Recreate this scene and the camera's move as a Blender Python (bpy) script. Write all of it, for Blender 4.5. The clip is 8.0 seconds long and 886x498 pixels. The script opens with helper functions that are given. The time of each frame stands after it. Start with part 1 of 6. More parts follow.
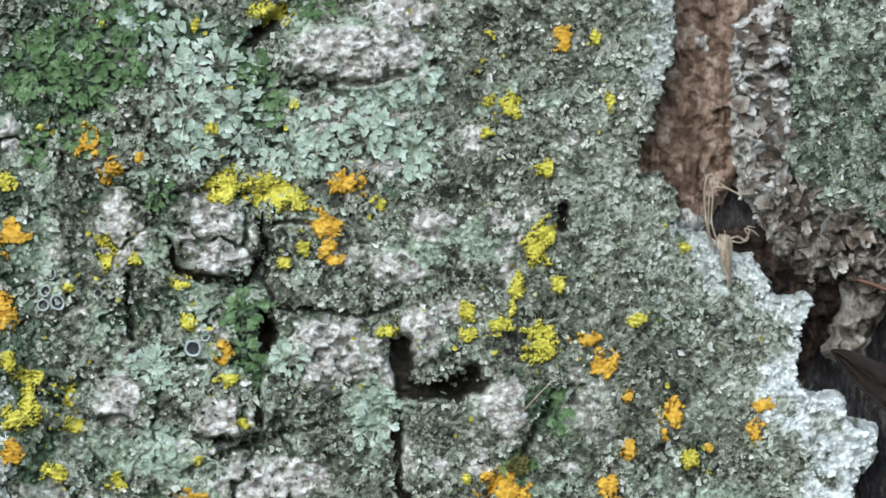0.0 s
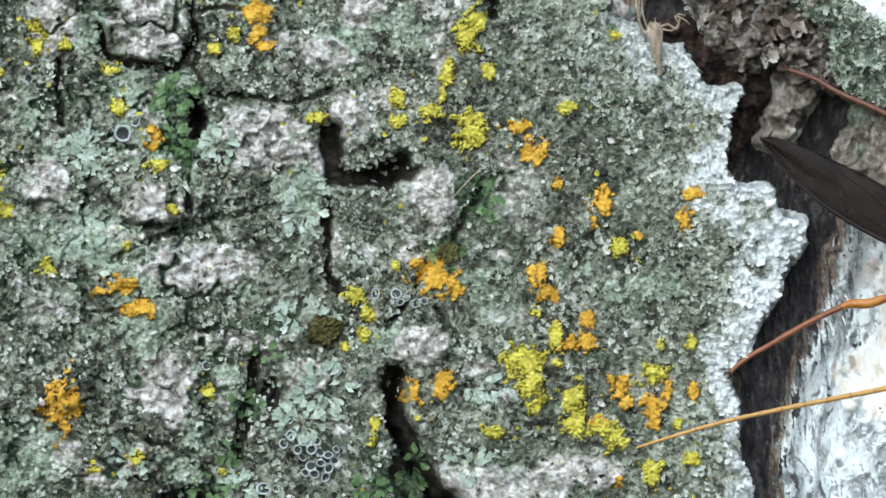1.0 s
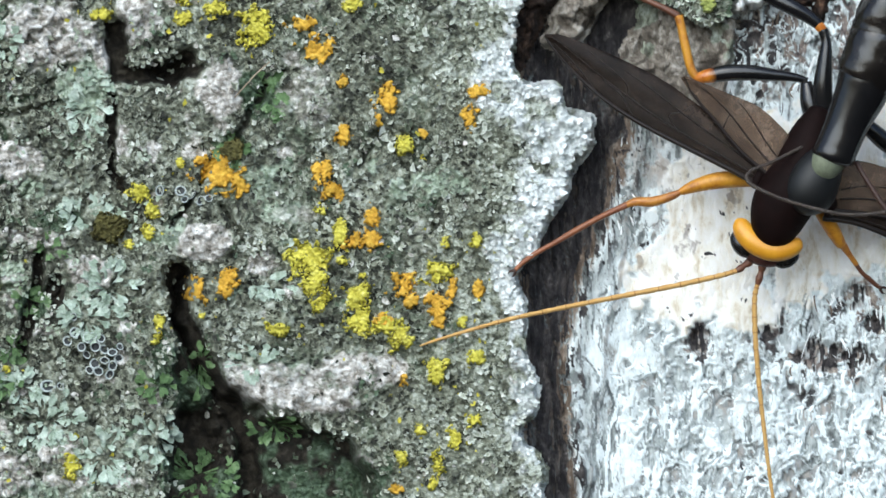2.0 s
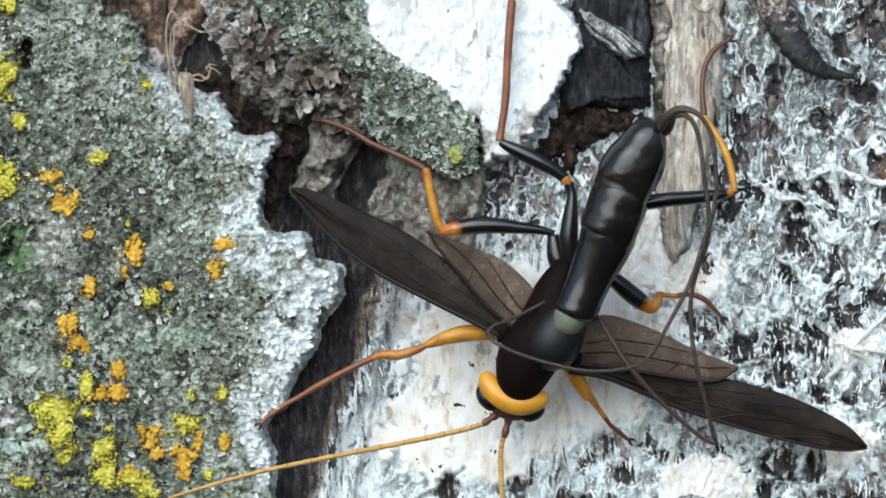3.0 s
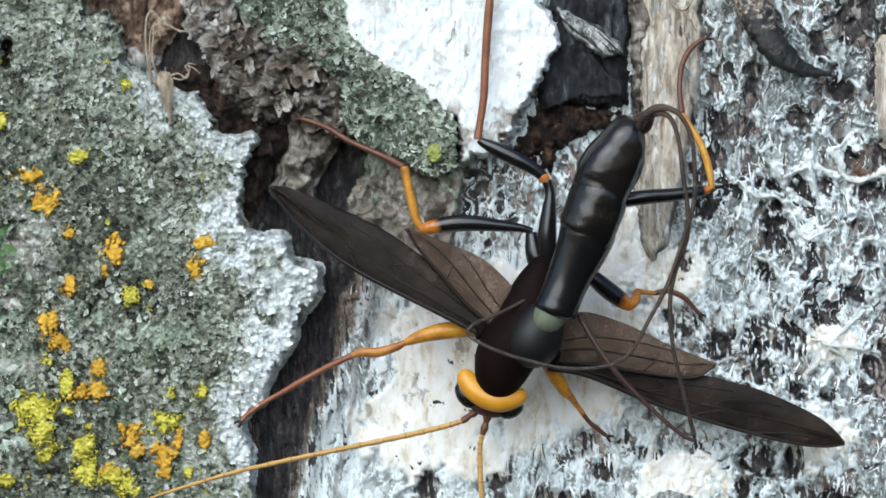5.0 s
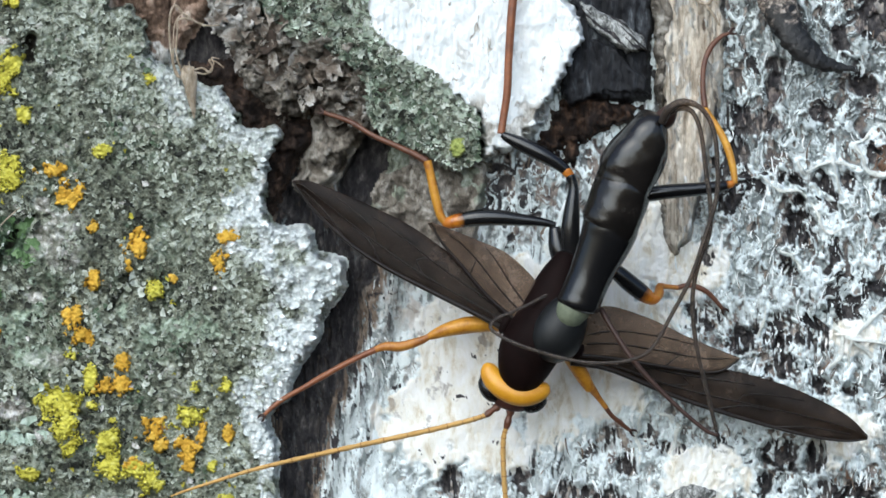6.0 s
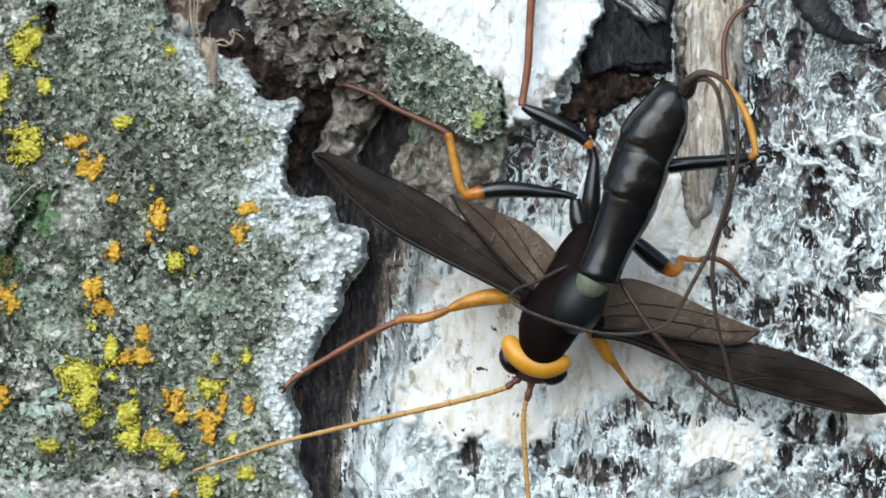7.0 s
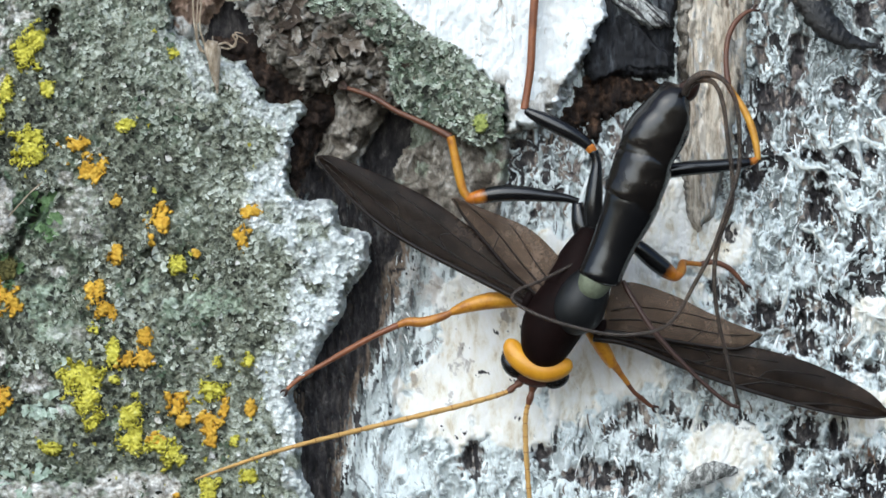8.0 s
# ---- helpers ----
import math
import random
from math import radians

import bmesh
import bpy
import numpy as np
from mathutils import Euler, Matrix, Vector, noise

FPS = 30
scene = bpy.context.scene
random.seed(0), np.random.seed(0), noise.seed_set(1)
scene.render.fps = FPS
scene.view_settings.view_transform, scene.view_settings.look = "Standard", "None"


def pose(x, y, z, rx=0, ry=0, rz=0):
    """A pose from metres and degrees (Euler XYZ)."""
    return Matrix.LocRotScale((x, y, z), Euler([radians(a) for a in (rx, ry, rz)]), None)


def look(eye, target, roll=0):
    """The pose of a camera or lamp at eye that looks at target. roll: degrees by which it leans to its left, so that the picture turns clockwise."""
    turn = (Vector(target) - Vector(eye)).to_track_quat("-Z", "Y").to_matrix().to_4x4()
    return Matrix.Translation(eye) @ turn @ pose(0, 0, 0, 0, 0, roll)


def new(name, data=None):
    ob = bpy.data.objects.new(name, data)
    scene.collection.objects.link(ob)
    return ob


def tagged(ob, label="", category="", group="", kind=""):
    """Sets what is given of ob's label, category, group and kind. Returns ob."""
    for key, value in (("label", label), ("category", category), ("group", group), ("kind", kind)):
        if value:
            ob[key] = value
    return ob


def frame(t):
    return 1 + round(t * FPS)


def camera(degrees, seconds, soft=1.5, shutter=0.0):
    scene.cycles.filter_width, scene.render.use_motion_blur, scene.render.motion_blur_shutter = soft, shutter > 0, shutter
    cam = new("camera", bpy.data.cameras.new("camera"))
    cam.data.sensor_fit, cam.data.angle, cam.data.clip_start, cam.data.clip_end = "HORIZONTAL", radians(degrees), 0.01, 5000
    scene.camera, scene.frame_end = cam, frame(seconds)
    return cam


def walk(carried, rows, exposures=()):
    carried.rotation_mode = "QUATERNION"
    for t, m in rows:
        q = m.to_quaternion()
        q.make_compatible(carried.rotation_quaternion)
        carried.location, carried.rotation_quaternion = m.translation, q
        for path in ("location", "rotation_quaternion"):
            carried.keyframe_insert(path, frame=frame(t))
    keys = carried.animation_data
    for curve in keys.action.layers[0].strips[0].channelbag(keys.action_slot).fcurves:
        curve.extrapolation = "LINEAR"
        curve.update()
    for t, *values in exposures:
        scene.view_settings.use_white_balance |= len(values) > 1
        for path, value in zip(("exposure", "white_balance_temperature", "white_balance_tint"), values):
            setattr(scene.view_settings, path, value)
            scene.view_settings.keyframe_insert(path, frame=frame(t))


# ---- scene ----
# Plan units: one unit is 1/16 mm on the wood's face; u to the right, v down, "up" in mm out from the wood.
U = 62.5e-6
D = 0.56


def plan(u, v, up=0.0):
    k = (D - up * 0.001) / D
    return Vector(((u - 784) * U * k, -up * 0.001, (441 - v) * U * k))


cam = camera(10.0, 8.0, soft=1.6)
PATH = [
    (0.0, pose(-0.055798, -0.55841, 0.021493, 90, 0.59, 0)),
    (0.1, pose(-0.055872, -0.55829, 0.019759, 90, 0.55, 0)),
    (0.2, pose(-0.055252, -0.55818, 0.018273, 90, 0.51, 0)),
    (0.3, pose(-0.053493, -0.55806, 0.016724, 90, 0.47, 0)),
    (0.5, pose(-0.050523, -0.55783, 0.011415, 90, 0.39, 0)),
    (0.6, pose(-0.050359, -0.55794, 0.009068, 90, 0.37, 0)),
    (0.7, pose(-0.049616, -0.55804, 0.006504, 90, 0.34, 0)),
    (0.8, pose(-0.049151, -0.55815, 0.002664, 90, 0.31, 0)),
    (1.0, pose(-0.048315, -0.55836, -0.001818, 90, 0.25, 0)),
    (1.1, pose(-0.048129, -0.55822, -0.004274, 90, 0.22, 0)),
    (1.2, pose(-0.047850, -0.55808, -0.007123, 90, 0.18, 0)),
    (1.5, pose(-0.042540, -0.55766, -0.012621, 90, 0.08, 0)),
    (1.8, pose(-0.035542, -0.55756, -0.012847, 90, 0.11, 0)),
    (2.0, pose(-0.024897, -0.55748, -0.013056, 90, 0.13, 0)),
    (2.2, pose(-0.019087, -0.55646, -0.011131, 90, 0.12, 0)),
    (3.3, pose(0.006896, -0.55828, 0.006350, 90, 0.09, 0)),
    (3.5, pose(0.007223, -0.55926, 0.006582, 90, 0.15, 0)),
    (3.8, pose(0.006132, -0.55993, 0.006231, 90, 0.16, 0)),
    (4.0, pose(0.006255, -0.56038, 0.005950, 90, 0.17, 0)),
    (4.2, pose(0.006256, -0.55982, 0.005302, 90, 0.20, 0)),
    (4.5, pose(0.006723, -0.55898, 0.004092, 90, 0.23, 0)),
    (4.7, pose(0.006132, -0.55910, 0.003438, 90, 0.23, 0)),
    (5.8, pose(0.003066, -0.55977, 0.003097, 90, 0.19, 0)),
    (6.0, pose(0.002506, -0.55989, 0.002665, 90, 0.19, 0)),
    (6.2, pose(0.002013, -0.56003, 0.002199, 90, 0.15, 0)),
    (6.5, pose(0.001601, -0.56024, 0.001790, 90, 0.10, 0)),
    (6.8, pose(0.000706, -0.55982, 0.000644, 90, 0.13, 0)),
    (7.0, pose(0.000241, -0.55954, -0.000378, 90, 0.15, 0)),
    (7.2, pose(0.000520, -0.55935, -0.000657, 90, 0.13, 0)),
    (7.5, pose(0.000592, -0.55905, -0.001062, 90, 0.10, 0)),
    (7.8, pose(0.000186, -0.55962, -0.000465, 90, 0.04, 0)),
    (8.0, pose(0.000000, -0.56000, 0.000000, 90, 0.00, 0)),
]
walk(cam, PATH, exposures=[(0.0, 0.31, 5640, 2), (1.0, 0.36, 5640, 2), (2.0, 0.41, 5640, 2), (3.3, 0.30, 5640, 2), (8.0, 0.28, 5640, 2)])

# ---- light: bright overcast sky, soft light from above and behind ----
world = bpy.data.worlds.new("world")
scene.world = world
world.use_nodes = True
wn = world.node_tree.nodes
sky = wn.new("ShaderNodeTexSky")
sky.sky_type = "NISHITA"
sky.sun_disc = False
sky.sun_elevation = radians(39)
sky.sun_rotation = radians(200)
sky.air_density, sky.dust_density, sky.ozone_density = 0.85, 3.0, 0.8
world.node_tree.links.new(sky.outputs[0], wn["Background"].inputs[0])
wn["Background"].inputs[1].default_value = 0.13

sun_data = bpy.data.lights.new("sun", "SUN")
sun_data.energy = 2.0
sun_data.angle = radians(70)
sun_data.color = (1.0, 0.975, 0.95)
sun = new("sun", sun_data)
sun.matrix_world = look((-0.32, -1.16, 0.74), (0, 0, 0))


# ---- materials ----
def link(nt, a, b):
    nt.links.new(a, b)


def ramp_node(nt, fac, stops):
    n = nt.nodes.new("ShaderNodeValToRGB")
    el = n.color_ramp.elements
    while len(el) < len(stops):
        el.new(0.5)
    for e, (p, c) in zip(el, stops):
        e.position = p
        e.color = (*c, 1)
    link(nt, fac, n.inputs[0])
    return n.outputs[0]


def noise_node(nt, vec, scale, detail=5.0, rough=0.6, distortion=0.0):
    n = nt.nodes.new("ShaderNodeTexNoise")
    n.inputs["Scale"].default_value = scale
    n.inputs["Detail"].default_value = detail
    n.inputs["Roughness"].default_value = rough
    n.inputs["Distortion"].default_value = distortion
    link(nt, vec, n.inputs["Vector"])
    return n.outputs["Fac"]


def math_node(nt, op, a, b, clamp=False):
    n = nt.nodes.new("ShaderNodeMath")
    n.operation = op
    n.use_clamp = clamp
    for i, x in enumerate((a, b)):
        if isinstance(x, (int, float)):
            n.inputs[i].default_value = x
        else:
            link(nt, x, n.inputs[i])
    return n.outputs[0]


def mix_node(nt, fac, a, b, mode="MIX"):
    n = nt.nodes.new("ShaderNodeMix")
    n.data_type = "RGBA"
    n.blend_type = mode
    for i, x in ((0, fac), (6, a), (7, b)):
        if isinstance(x, (int, float)):
            n.inputs[i].default_value = x
        elif isinstance(x, tuple):
            n.inputs[i].default_value = (*x, 1)
        else:
            link(nt, x, n.inputs[i])
    return n.outputs[2]


def surface(name, stops, scale=0.6, stretch=(1, 1, 1), rough=0.85, bump=0.4, bump_scale=6.0, distortion=0.0,
            layers=(), island=0.0, detail=6.0, spec=0.3, thin=0.0):
    """A rough natural surface. scale: noise cells per mm; stretch: per axis; layers: (attribute, stops, scale, breakup);
    island: how much the leaflets differ in tone; thin: share of light that goes through."""
    m = bpy.data.materials.new(name)
    m.use_nodes = True
    nt = m.node_tree
    bsdf = nt.nodes["Principled BSDF"]
    tc = nt.nodes.new("ShaderNodeTexCoord")
    mp = nt.nodes.new("ShaderNodeMapping")
    mp.inputs["Scale"].default_value = tuple(1000 * s for s in stretch)
    link(nt, tc.outputs["Object"], mp.inputs["Vector"])
    vec = mp.outputs[0]
    big = noise_node(nt, vec, scale, detail, 0.62, distortion)
    fine = noise_node(nt, vec, scale * 7, 3.0, 0.6, distortion * 0.5)
    fac = math_node(nt, "ADD", math_node(nt, "MULTIPLY", big, 0.75), math_node(nt, "MULTIPLY", fine, 0.25))
    if island:
        tone = nt.nodes.new("ShaderNodeAttribute")
        tone.attribute_name = "tone"
        r = math_node(nt, "MULTIPLY", math_node(nt, "SUBTRACT", tone.outputs["Fac"], 0.5), island)
        fac = math_node(nt, "ADD", fac, r, True)
    col = ramp_node(nt, fac, stops)
    for attr, st, sc, brk in layers:
        at = nt.nodes.new("ShaderNodeAttribute")
        at.attribute_name = attr
        n2 = noise_node(nt, vec, sc, 5.0, 0.65, 0.3)
        c2 = ramp_node(nt, n2, st)
        edge = math_node(nt, "ADD", at.outputs["Fac"], math_node(nt, "MULTIPLY", math_node(nt, "SUBTRACT", n2, 0.5), brk))
        edge = math_node(nt, "MULTIPLY", math_node(nt, "SUBTRACT", edge, 0.3), 2.5, True)
        col = mix_node(nt, edge, col, c2)
    link(nt, col, bsdf.inputs["Base Color"])
    rr = math_node(nt, "ADD", math_node(nt, "MULTIPLY", fine, 0.3), rough - 0.15, True)
    link(nt, rr, bsdf.inputs["Roughness"])
    bsdf.inputs["Specular IOR Level"].default_value = spec
    if bump:
        b = nt.nodes.new("ShaderNodeBump")
        b.inputs["Strength"].default_value = bump
        b.inputs["Distance"].default_value = 0.0003
        h = noise_node(nt, vec, bump_scale, 4.0, 0.65, 0.4)
        link(nt, h, b.inputs["Height"])
        link(nt, b.outputs[0], bsdf.inputs["Normal"])
    if thin:
        tr = nt.nodes.new("ShaderNodeBsdfTransparent")
        tr.inputs[0].default_value = (0.75, 0.62, 0.5, 1)
        mx = nt.nodes.new("ShaderNodeMixShader")
        mx.inputs[0].default_value = thin
        link(nt, bsdf.outputs[0], mx.inputs[1])
        link(nt, tr.outputs[0], mx.inputs[2])
        link(nt, mx.outputs[0], nt.nodes["Material Output"].inputs[0])
    return m


BARE = [(0.28, (0.09, 0.078, 0.062)), (0.40, (0.26, 0.238, 0.205)), (0.51, (0.50, 0.48, 0.44)), (0.63, (0.80, 0.79, 0.76))]
MINT = [(0.28, (0.12, 0.15, 0.095)), (0.45, (0.28, 0.34, 0.25)), (0.58, (0.44, 0.51, 0.41)), (0.75, (0.66, 0.72, 0.63))]
GREY = [(0.2, (0.02, 0.021, 0.016)), (0.36, (0.088, 0.093, 0.07)), (0.48, (0.225, 0.24, 0.18)), (0.61, (0.41, 0.44, 0.37)), (0.78, (0.69, 0.72, 0.66))]
PALE = [(0.28, (0.30, 0.33, 0.32)), (0.42, (0.58, 0.62, 0.61)), (0.55, (0.80, 0.83, 0.82)), (0.75, (0.88, 0.89, 0.88))]
DARKGREEN = [(0.3, (0.02, 0.03, 0.018)), (0.48, (0.06, 0.09, 0.05)), (0.66, (0.16, 0.215, 0.15))]
# Near-black brown: shade painted into cracks, pits and the sunken hollow.
RECESS_SHADE = [(0.3, (0.007, 0.006, 0.005)), (0.5, (0.02, 0.017, 0.012)), (0.7, (0.06, 0.052, 0.038))]

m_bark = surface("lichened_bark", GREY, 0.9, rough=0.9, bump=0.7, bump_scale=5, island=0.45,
                 layers=[("mint", MINT, 0.9, 0.6), ("bare", BARE, 1.0, 0.9), ("rim", PALE, 1.1, 0.8), ("moss", DARKGREEN, 1.2, 0.7), ("pit", RECESS_SHADE, 1.0, 0.5)])
m_flake = surface("grey_green_lichen", GREY, 0.30, rough=0.85, bump=0.3, island=0.75,
                  layers=[("mint", MINT, 0.6, 0.4), ("rim", PALE, 1.1, 0.5), ("moss", DARKGREEN, 0.8, 0.5), ("bare", BARE, 0.9, 0.5)])
m_yellow = surface("yellow_lichen", [(0.2, (0.20, 0.18, 0.025)), (0.42, (0.46, 0.415, 0.045)), (0.58, (0.62, 0.57, 0.09)), (0.8, (0.74, 0.71, 0.26))],
                   1.2, rough=0.8, bump=0.4, island=0.4)
m_orange = surface("orange_lichen", [(0.2, (0.30, 0.16, 0.015)), (0.45, (0.54, 0.31, 0.03)), (0.6, (0.66, 0.42, 0.055)), (0.8, (0.72, 0.53, 0.16))],
                   1.2, rough=0.8, bump=0.4, island=0.4)
m_lime = surface("lime_lichen", [(0.3, (0.16, 0.19, 0.04)), (0.5, (0.33, 0.37, 0.10)), (0.7, (0.48, 0.52, 0.2))], 1.2, rough=0.8, bump=0.4, island=0.4)
m_mint = surface("mint_lichen", [(0.2, (0.10, 0.13, 0.09)), (0.4, (0.27, 0.34, 0.26)), (0.56, (0.44, 0.52, 0.44)), (0.76, (0.70, 0.77, 0.69))],
                 0.8, rough=0.8, bump=0.4, island=0.35)
m_green = surface("dark_green_lichen", [(0.2, (0.025, 0.042, 0.015)), (0.42, (0.07, 0.125, 0.045)), (0.58, (0.14, 0.22, 0.095)), (0.78, (0.30, 0.40, 0.23))],
                  0.8, rough=0.75, bump=0.4, island=0.35)
m_moss = surface("brown_moss", [(0.3, (0.03, 0.028, 0.01)), (0.6, (0.11, 0.10, 0.03)), (0.8, (0.2, 0.18, 0.07))], 1.5, island=0.4)
m_cup_rim = surface("lichen_cup_rim", [(0.3, (0.30, 0.34, 0.33)), (0.7, (0.62, 0.67, 0.66))], 2.0, rough=0.7)
m_cup = surface("lichen_cup_disc", [(0.3, (0.015, 0.016, 0.018)), (0.7, (0.06, 0.065, 0.07))], 2.0, rough=0.6)

WOOD = [(0.28, (0.13, 0.12, 0.11)), (0.38, (0.40, 0.41, 0.395)), (0.46, (0.64, 0.695, 0.70)), (0.54, (0.79, 0.845, 0.85)), (0.8, (0.88, 0.92, 0.92))]
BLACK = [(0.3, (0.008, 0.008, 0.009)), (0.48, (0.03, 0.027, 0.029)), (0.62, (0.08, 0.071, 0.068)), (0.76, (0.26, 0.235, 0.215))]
CREAM = [(0.25, (0.40, 0.32, 0.22)), (0.36, (0.68, 0.61, 0.48)), (0.46, (0.85, 0.82, 0.74)), (0.6, (0.92, 0.91, 0.88))]
BROWN = [(0.25, (0.03, 0.02, 0.015)), (0.42, (0.10, 0.073, 0.054)), (0.56, (0.22, 0.17, 0.13)), (0.75, (0.46, 0.41, 0.35))]
ASH = [(0.3, (0.05, 0.054, 0.054)), (0.44, (0.15, 0.165, 0.165)), (0.56, (0.30, 0.33, 0.325)), (0.72, (0.58, 0.62, 0.61))]
PLUM = [(0.3, (0.035, 0.028, 0.030)), (0.45, (0.12, 0.098, 0.094)), (0.58, (0.28, 0.235, 0.20)), (0.75, (0.48, 0.43, 0.37))]
RUST = [(0.3, (0.06, 0.03, 0.02)), (0.6, (0.18, 0.105, 0.065)), (0.8, (0.32, 0.21, 0.14))]
# The black layer holds stains and the shade painted in crevice and hollow.
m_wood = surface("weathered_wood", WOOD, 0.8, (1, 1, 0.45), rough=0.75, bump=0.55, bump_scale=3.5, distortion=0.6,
                 layers=[("cream", CREAM, 0.7, 0.8), ("brown", BROWN, 0.8, 0.8), ("rust", RUST, 1.0, 0.6), ("ash", ASH, 1.2, 0.6), ("plum", PLUM, 1.3, 0.7), ("stain_shade", BLACK, 1.0, 0.5)])
m_white = surface("white_crust_lichen", [(0.2, (0.50, 0.53, 0.53)), (0.4, (0.80, 0.83, 0.83)), (0.6, (0.88, 0.89, 0.88)), (0.8, (0.92, 0.92, 0.91))],
                  0.5, (1, 1, 0.6), rough=0.85, bump=0.6, bump_scale=3, layers=[("bare", BARE, 0.9, 0.9), ("moss", DARKGREEN, 1.0, 0.7)])
m_innerbark = surface("inner_bark", [(0.25, (0.05, 0.03, 0.021)), (0.42, (0.15, 0.098, 0.068)), (0.56, (0.29, 0.20, 0.148)), (0.75, (0.50, 0.42, 0.35))], 0.55, (1, 1, 0.6), rough=0.9, bump=0.9, bump_scale=4, distortion=0.5, island=0.45,
                      layers=[("bare", BARE, 0.8, 0.9), ("moss", GREY, 0.9, 0.9)])
m_crumble = surface("crumbling_inner_bark", [(0.25, (0.025, 0.02, 0.015)), (0.42, (0.105, 0.088, 0.07)), (0.56, (0.24, 0.21, 0.172)), (0.75, (0.48, 0.45, 0.40))], 0.55, (1, 1, 0.6), rough=0.9, bump=0.9,
                    bump_scale=4, distortion=0.5, island=0.45, layers=[("bare", [(0.3, (0.05, 0.04, 0.03)), (0.44, (0.16, 0.138, 0.11)), (0.56, (0.36, 0.325, 0.28)), (0.7, (0.62, 0.59, 0.54))], 0.8, 0.9), ("moss", GREY, 0.9, 0.9)])
m_torn = surface("pale_torn_bark", [(0.25, (0.06, 0.05, 0.042)), (0.42, (0.24, 0.215, 0.185)), (0.55, (0.50, 0.475, 0.44)), (0.72, (0.76, 0.74, 0.71))], 0.6, (1, 1, 0.6), rough=0.9, bump=0.9,
                 bump_scale=4, distortion=0.5, island=0.4, layers=[("bare", BARE, 0.8, 0.9)])
m_char = surface("blackened_bark", [(0.38, (0.004, 0.004, 0.005)), (0.52, (0.013, 0.013, 0.016)), (0.61, (0.05, 0.054, 0.062)), (0.72, (0.24, 0.26, 0.27))],
                 0.7, (1, 1, 0.3), rough=0.6, bump=0.8, bump_scale=4, distortion=0.5, layers=[("bare", BARE, 0.9, 0.8)])
m_splinter = surface("grey_splinter", [(0.34, (0.03, 0.03, 0.03)), (0.45, (0.16, 0.16, 0.15)), (0.54, (0.42, 0.42, 0.40)), (0.66, (0.78, 0.78, 0.76))], 1.5, (1, 1, 0.5), rough=0.85, bump=0.8, bump_scale=5, distortion=1.0, layers=[("stain_shade", BLACK, 1.5, 0.4)])
m_curl = surface("black_curl", [(0.36, (0.004, 0.0035, 0.0035)), (0.58, (0.011, 0.009, 0.008)), (0.66, (0.05, 0.042, 0.038)), (0.74, (0.35, 0.32, 0.30))], 1.6, rough=0.34, bump=0.6, bump_scale=3, spec=0.6,
                 layers=[("bare", [(0.36, (0.02, 0.016, 0.013)), (0.48, (0.09, 0.07, 0.055)), (0.56, (0.32, 0.26, 0.21)), (0.7, (0.55, 0.48, 0.42))], 1.8, 0.6)])
m_rot = surface("rusty_rotten_bark", [(0.36, (0.006, 0.004, 0.004)), (0.5, (0.022, 0.013, 0.009)), (0.61, (0.085, 0.047, 0.028)), (0.74, (0.24, 0.16, 0.10))], 0.9, (1, 1, 0.5), rough=0.9, bump=0.8, bump_scale=4)
# Brown inner bark with the hollow's shade put into its colour.
m_shade = surface("shaded_inner_bark", [(0.36, (0.006, 0.004, 0.004)), (0.5, (0.024, 0.015, 0.011)), (0.62, (0.085, 0.052, 0.036)), (0.75, (0.22, 0.16, 0.12))], 0.8, (1, 1, 0.5), rough=0.9, bump=0.8, bump_scale=4)
m_strip = surface("fibrous_strip", [(0.28, (0.15, 0.11, 0.075)), (0.42, (0.42, 0.35, 0.27)), (0.53, (0.66, 0.59, 0.49)), (0.68, (0.83, 0.79, 0.72))],
                  1.5, (1, 1, 0.14), rough=0.9, bump=0.9, bump_scale=5, distortion=0.5,
                  layers=[("brown", BROWN, 1.0, 0.8), ("bare", BARE, 1.0, 0.8), ("stain_shade", BLACK, 1.2, 0.6)])
m_shred = surface("frayed_wood", [(0.14, (0.035, 0.034, 0.036)), (0.3, (0.17, 0.18, 0.175)), (0.46, (0.42, 0.455, 0.45)), (0.62, (0.70, 0.735, 0.73)), (0.85, (0.88, 0.90, 0.89))], 0.5, (1, 1, 0.4),
                  rough=0.75, bump=0.5, bump_scale=5, island=1.15, layers=[("brown", BROWN, 0.8, 0.5)])
m_cord = surface("pale_fungus_cord", [(0.25, (0.34, 0.33, 0.29)), (0.42, (0.62, 0.63, 0.58)), (0.6, (0.82, 0.83, 0.79))], 0.6, rough=0.75, bump=0.8, bump_scale=4)
m_trunk = surface("trunk_bark", BROWN, 0.1, (1, 1, 0.3), rough=0.9, bump=0.8, bump_scale=0.6)
m_fibre = surface("dry_fibre", [(0.3, (0.14, 0.10, 0.06)), (0.48, (0.34, 0.27, 0.19)), (0.66, (0.58, 0.50, 0.40))], 2.0, (1, 1, 0.3), bump=0.8)

m_shiny = surface("polished_chitin", [(0.3, (0.006, 0.006, 0.0065)), (0.7, (0.012, 0.0115, 0.012))], 0.5, rough=0.17, bump=0.04, bump_scale=2, spec=0.5,
                  layers=[("knee", [(0.3, (0.30, 0.07, 0.010)), (0.7, (0.55, 0.22, 0.02))], 1.0, 0.25)])
m_black = surface("black_chitin", [(0.35, (0.005, 0.0043, 0.004)), (0.53, (0.011, 0.0095, 0.0085)), (0.68, (0.026, 0.022, 0.019))], 0.25, rough=0.17, bump=0.07, bump_scale=1.2, spec=0.5)
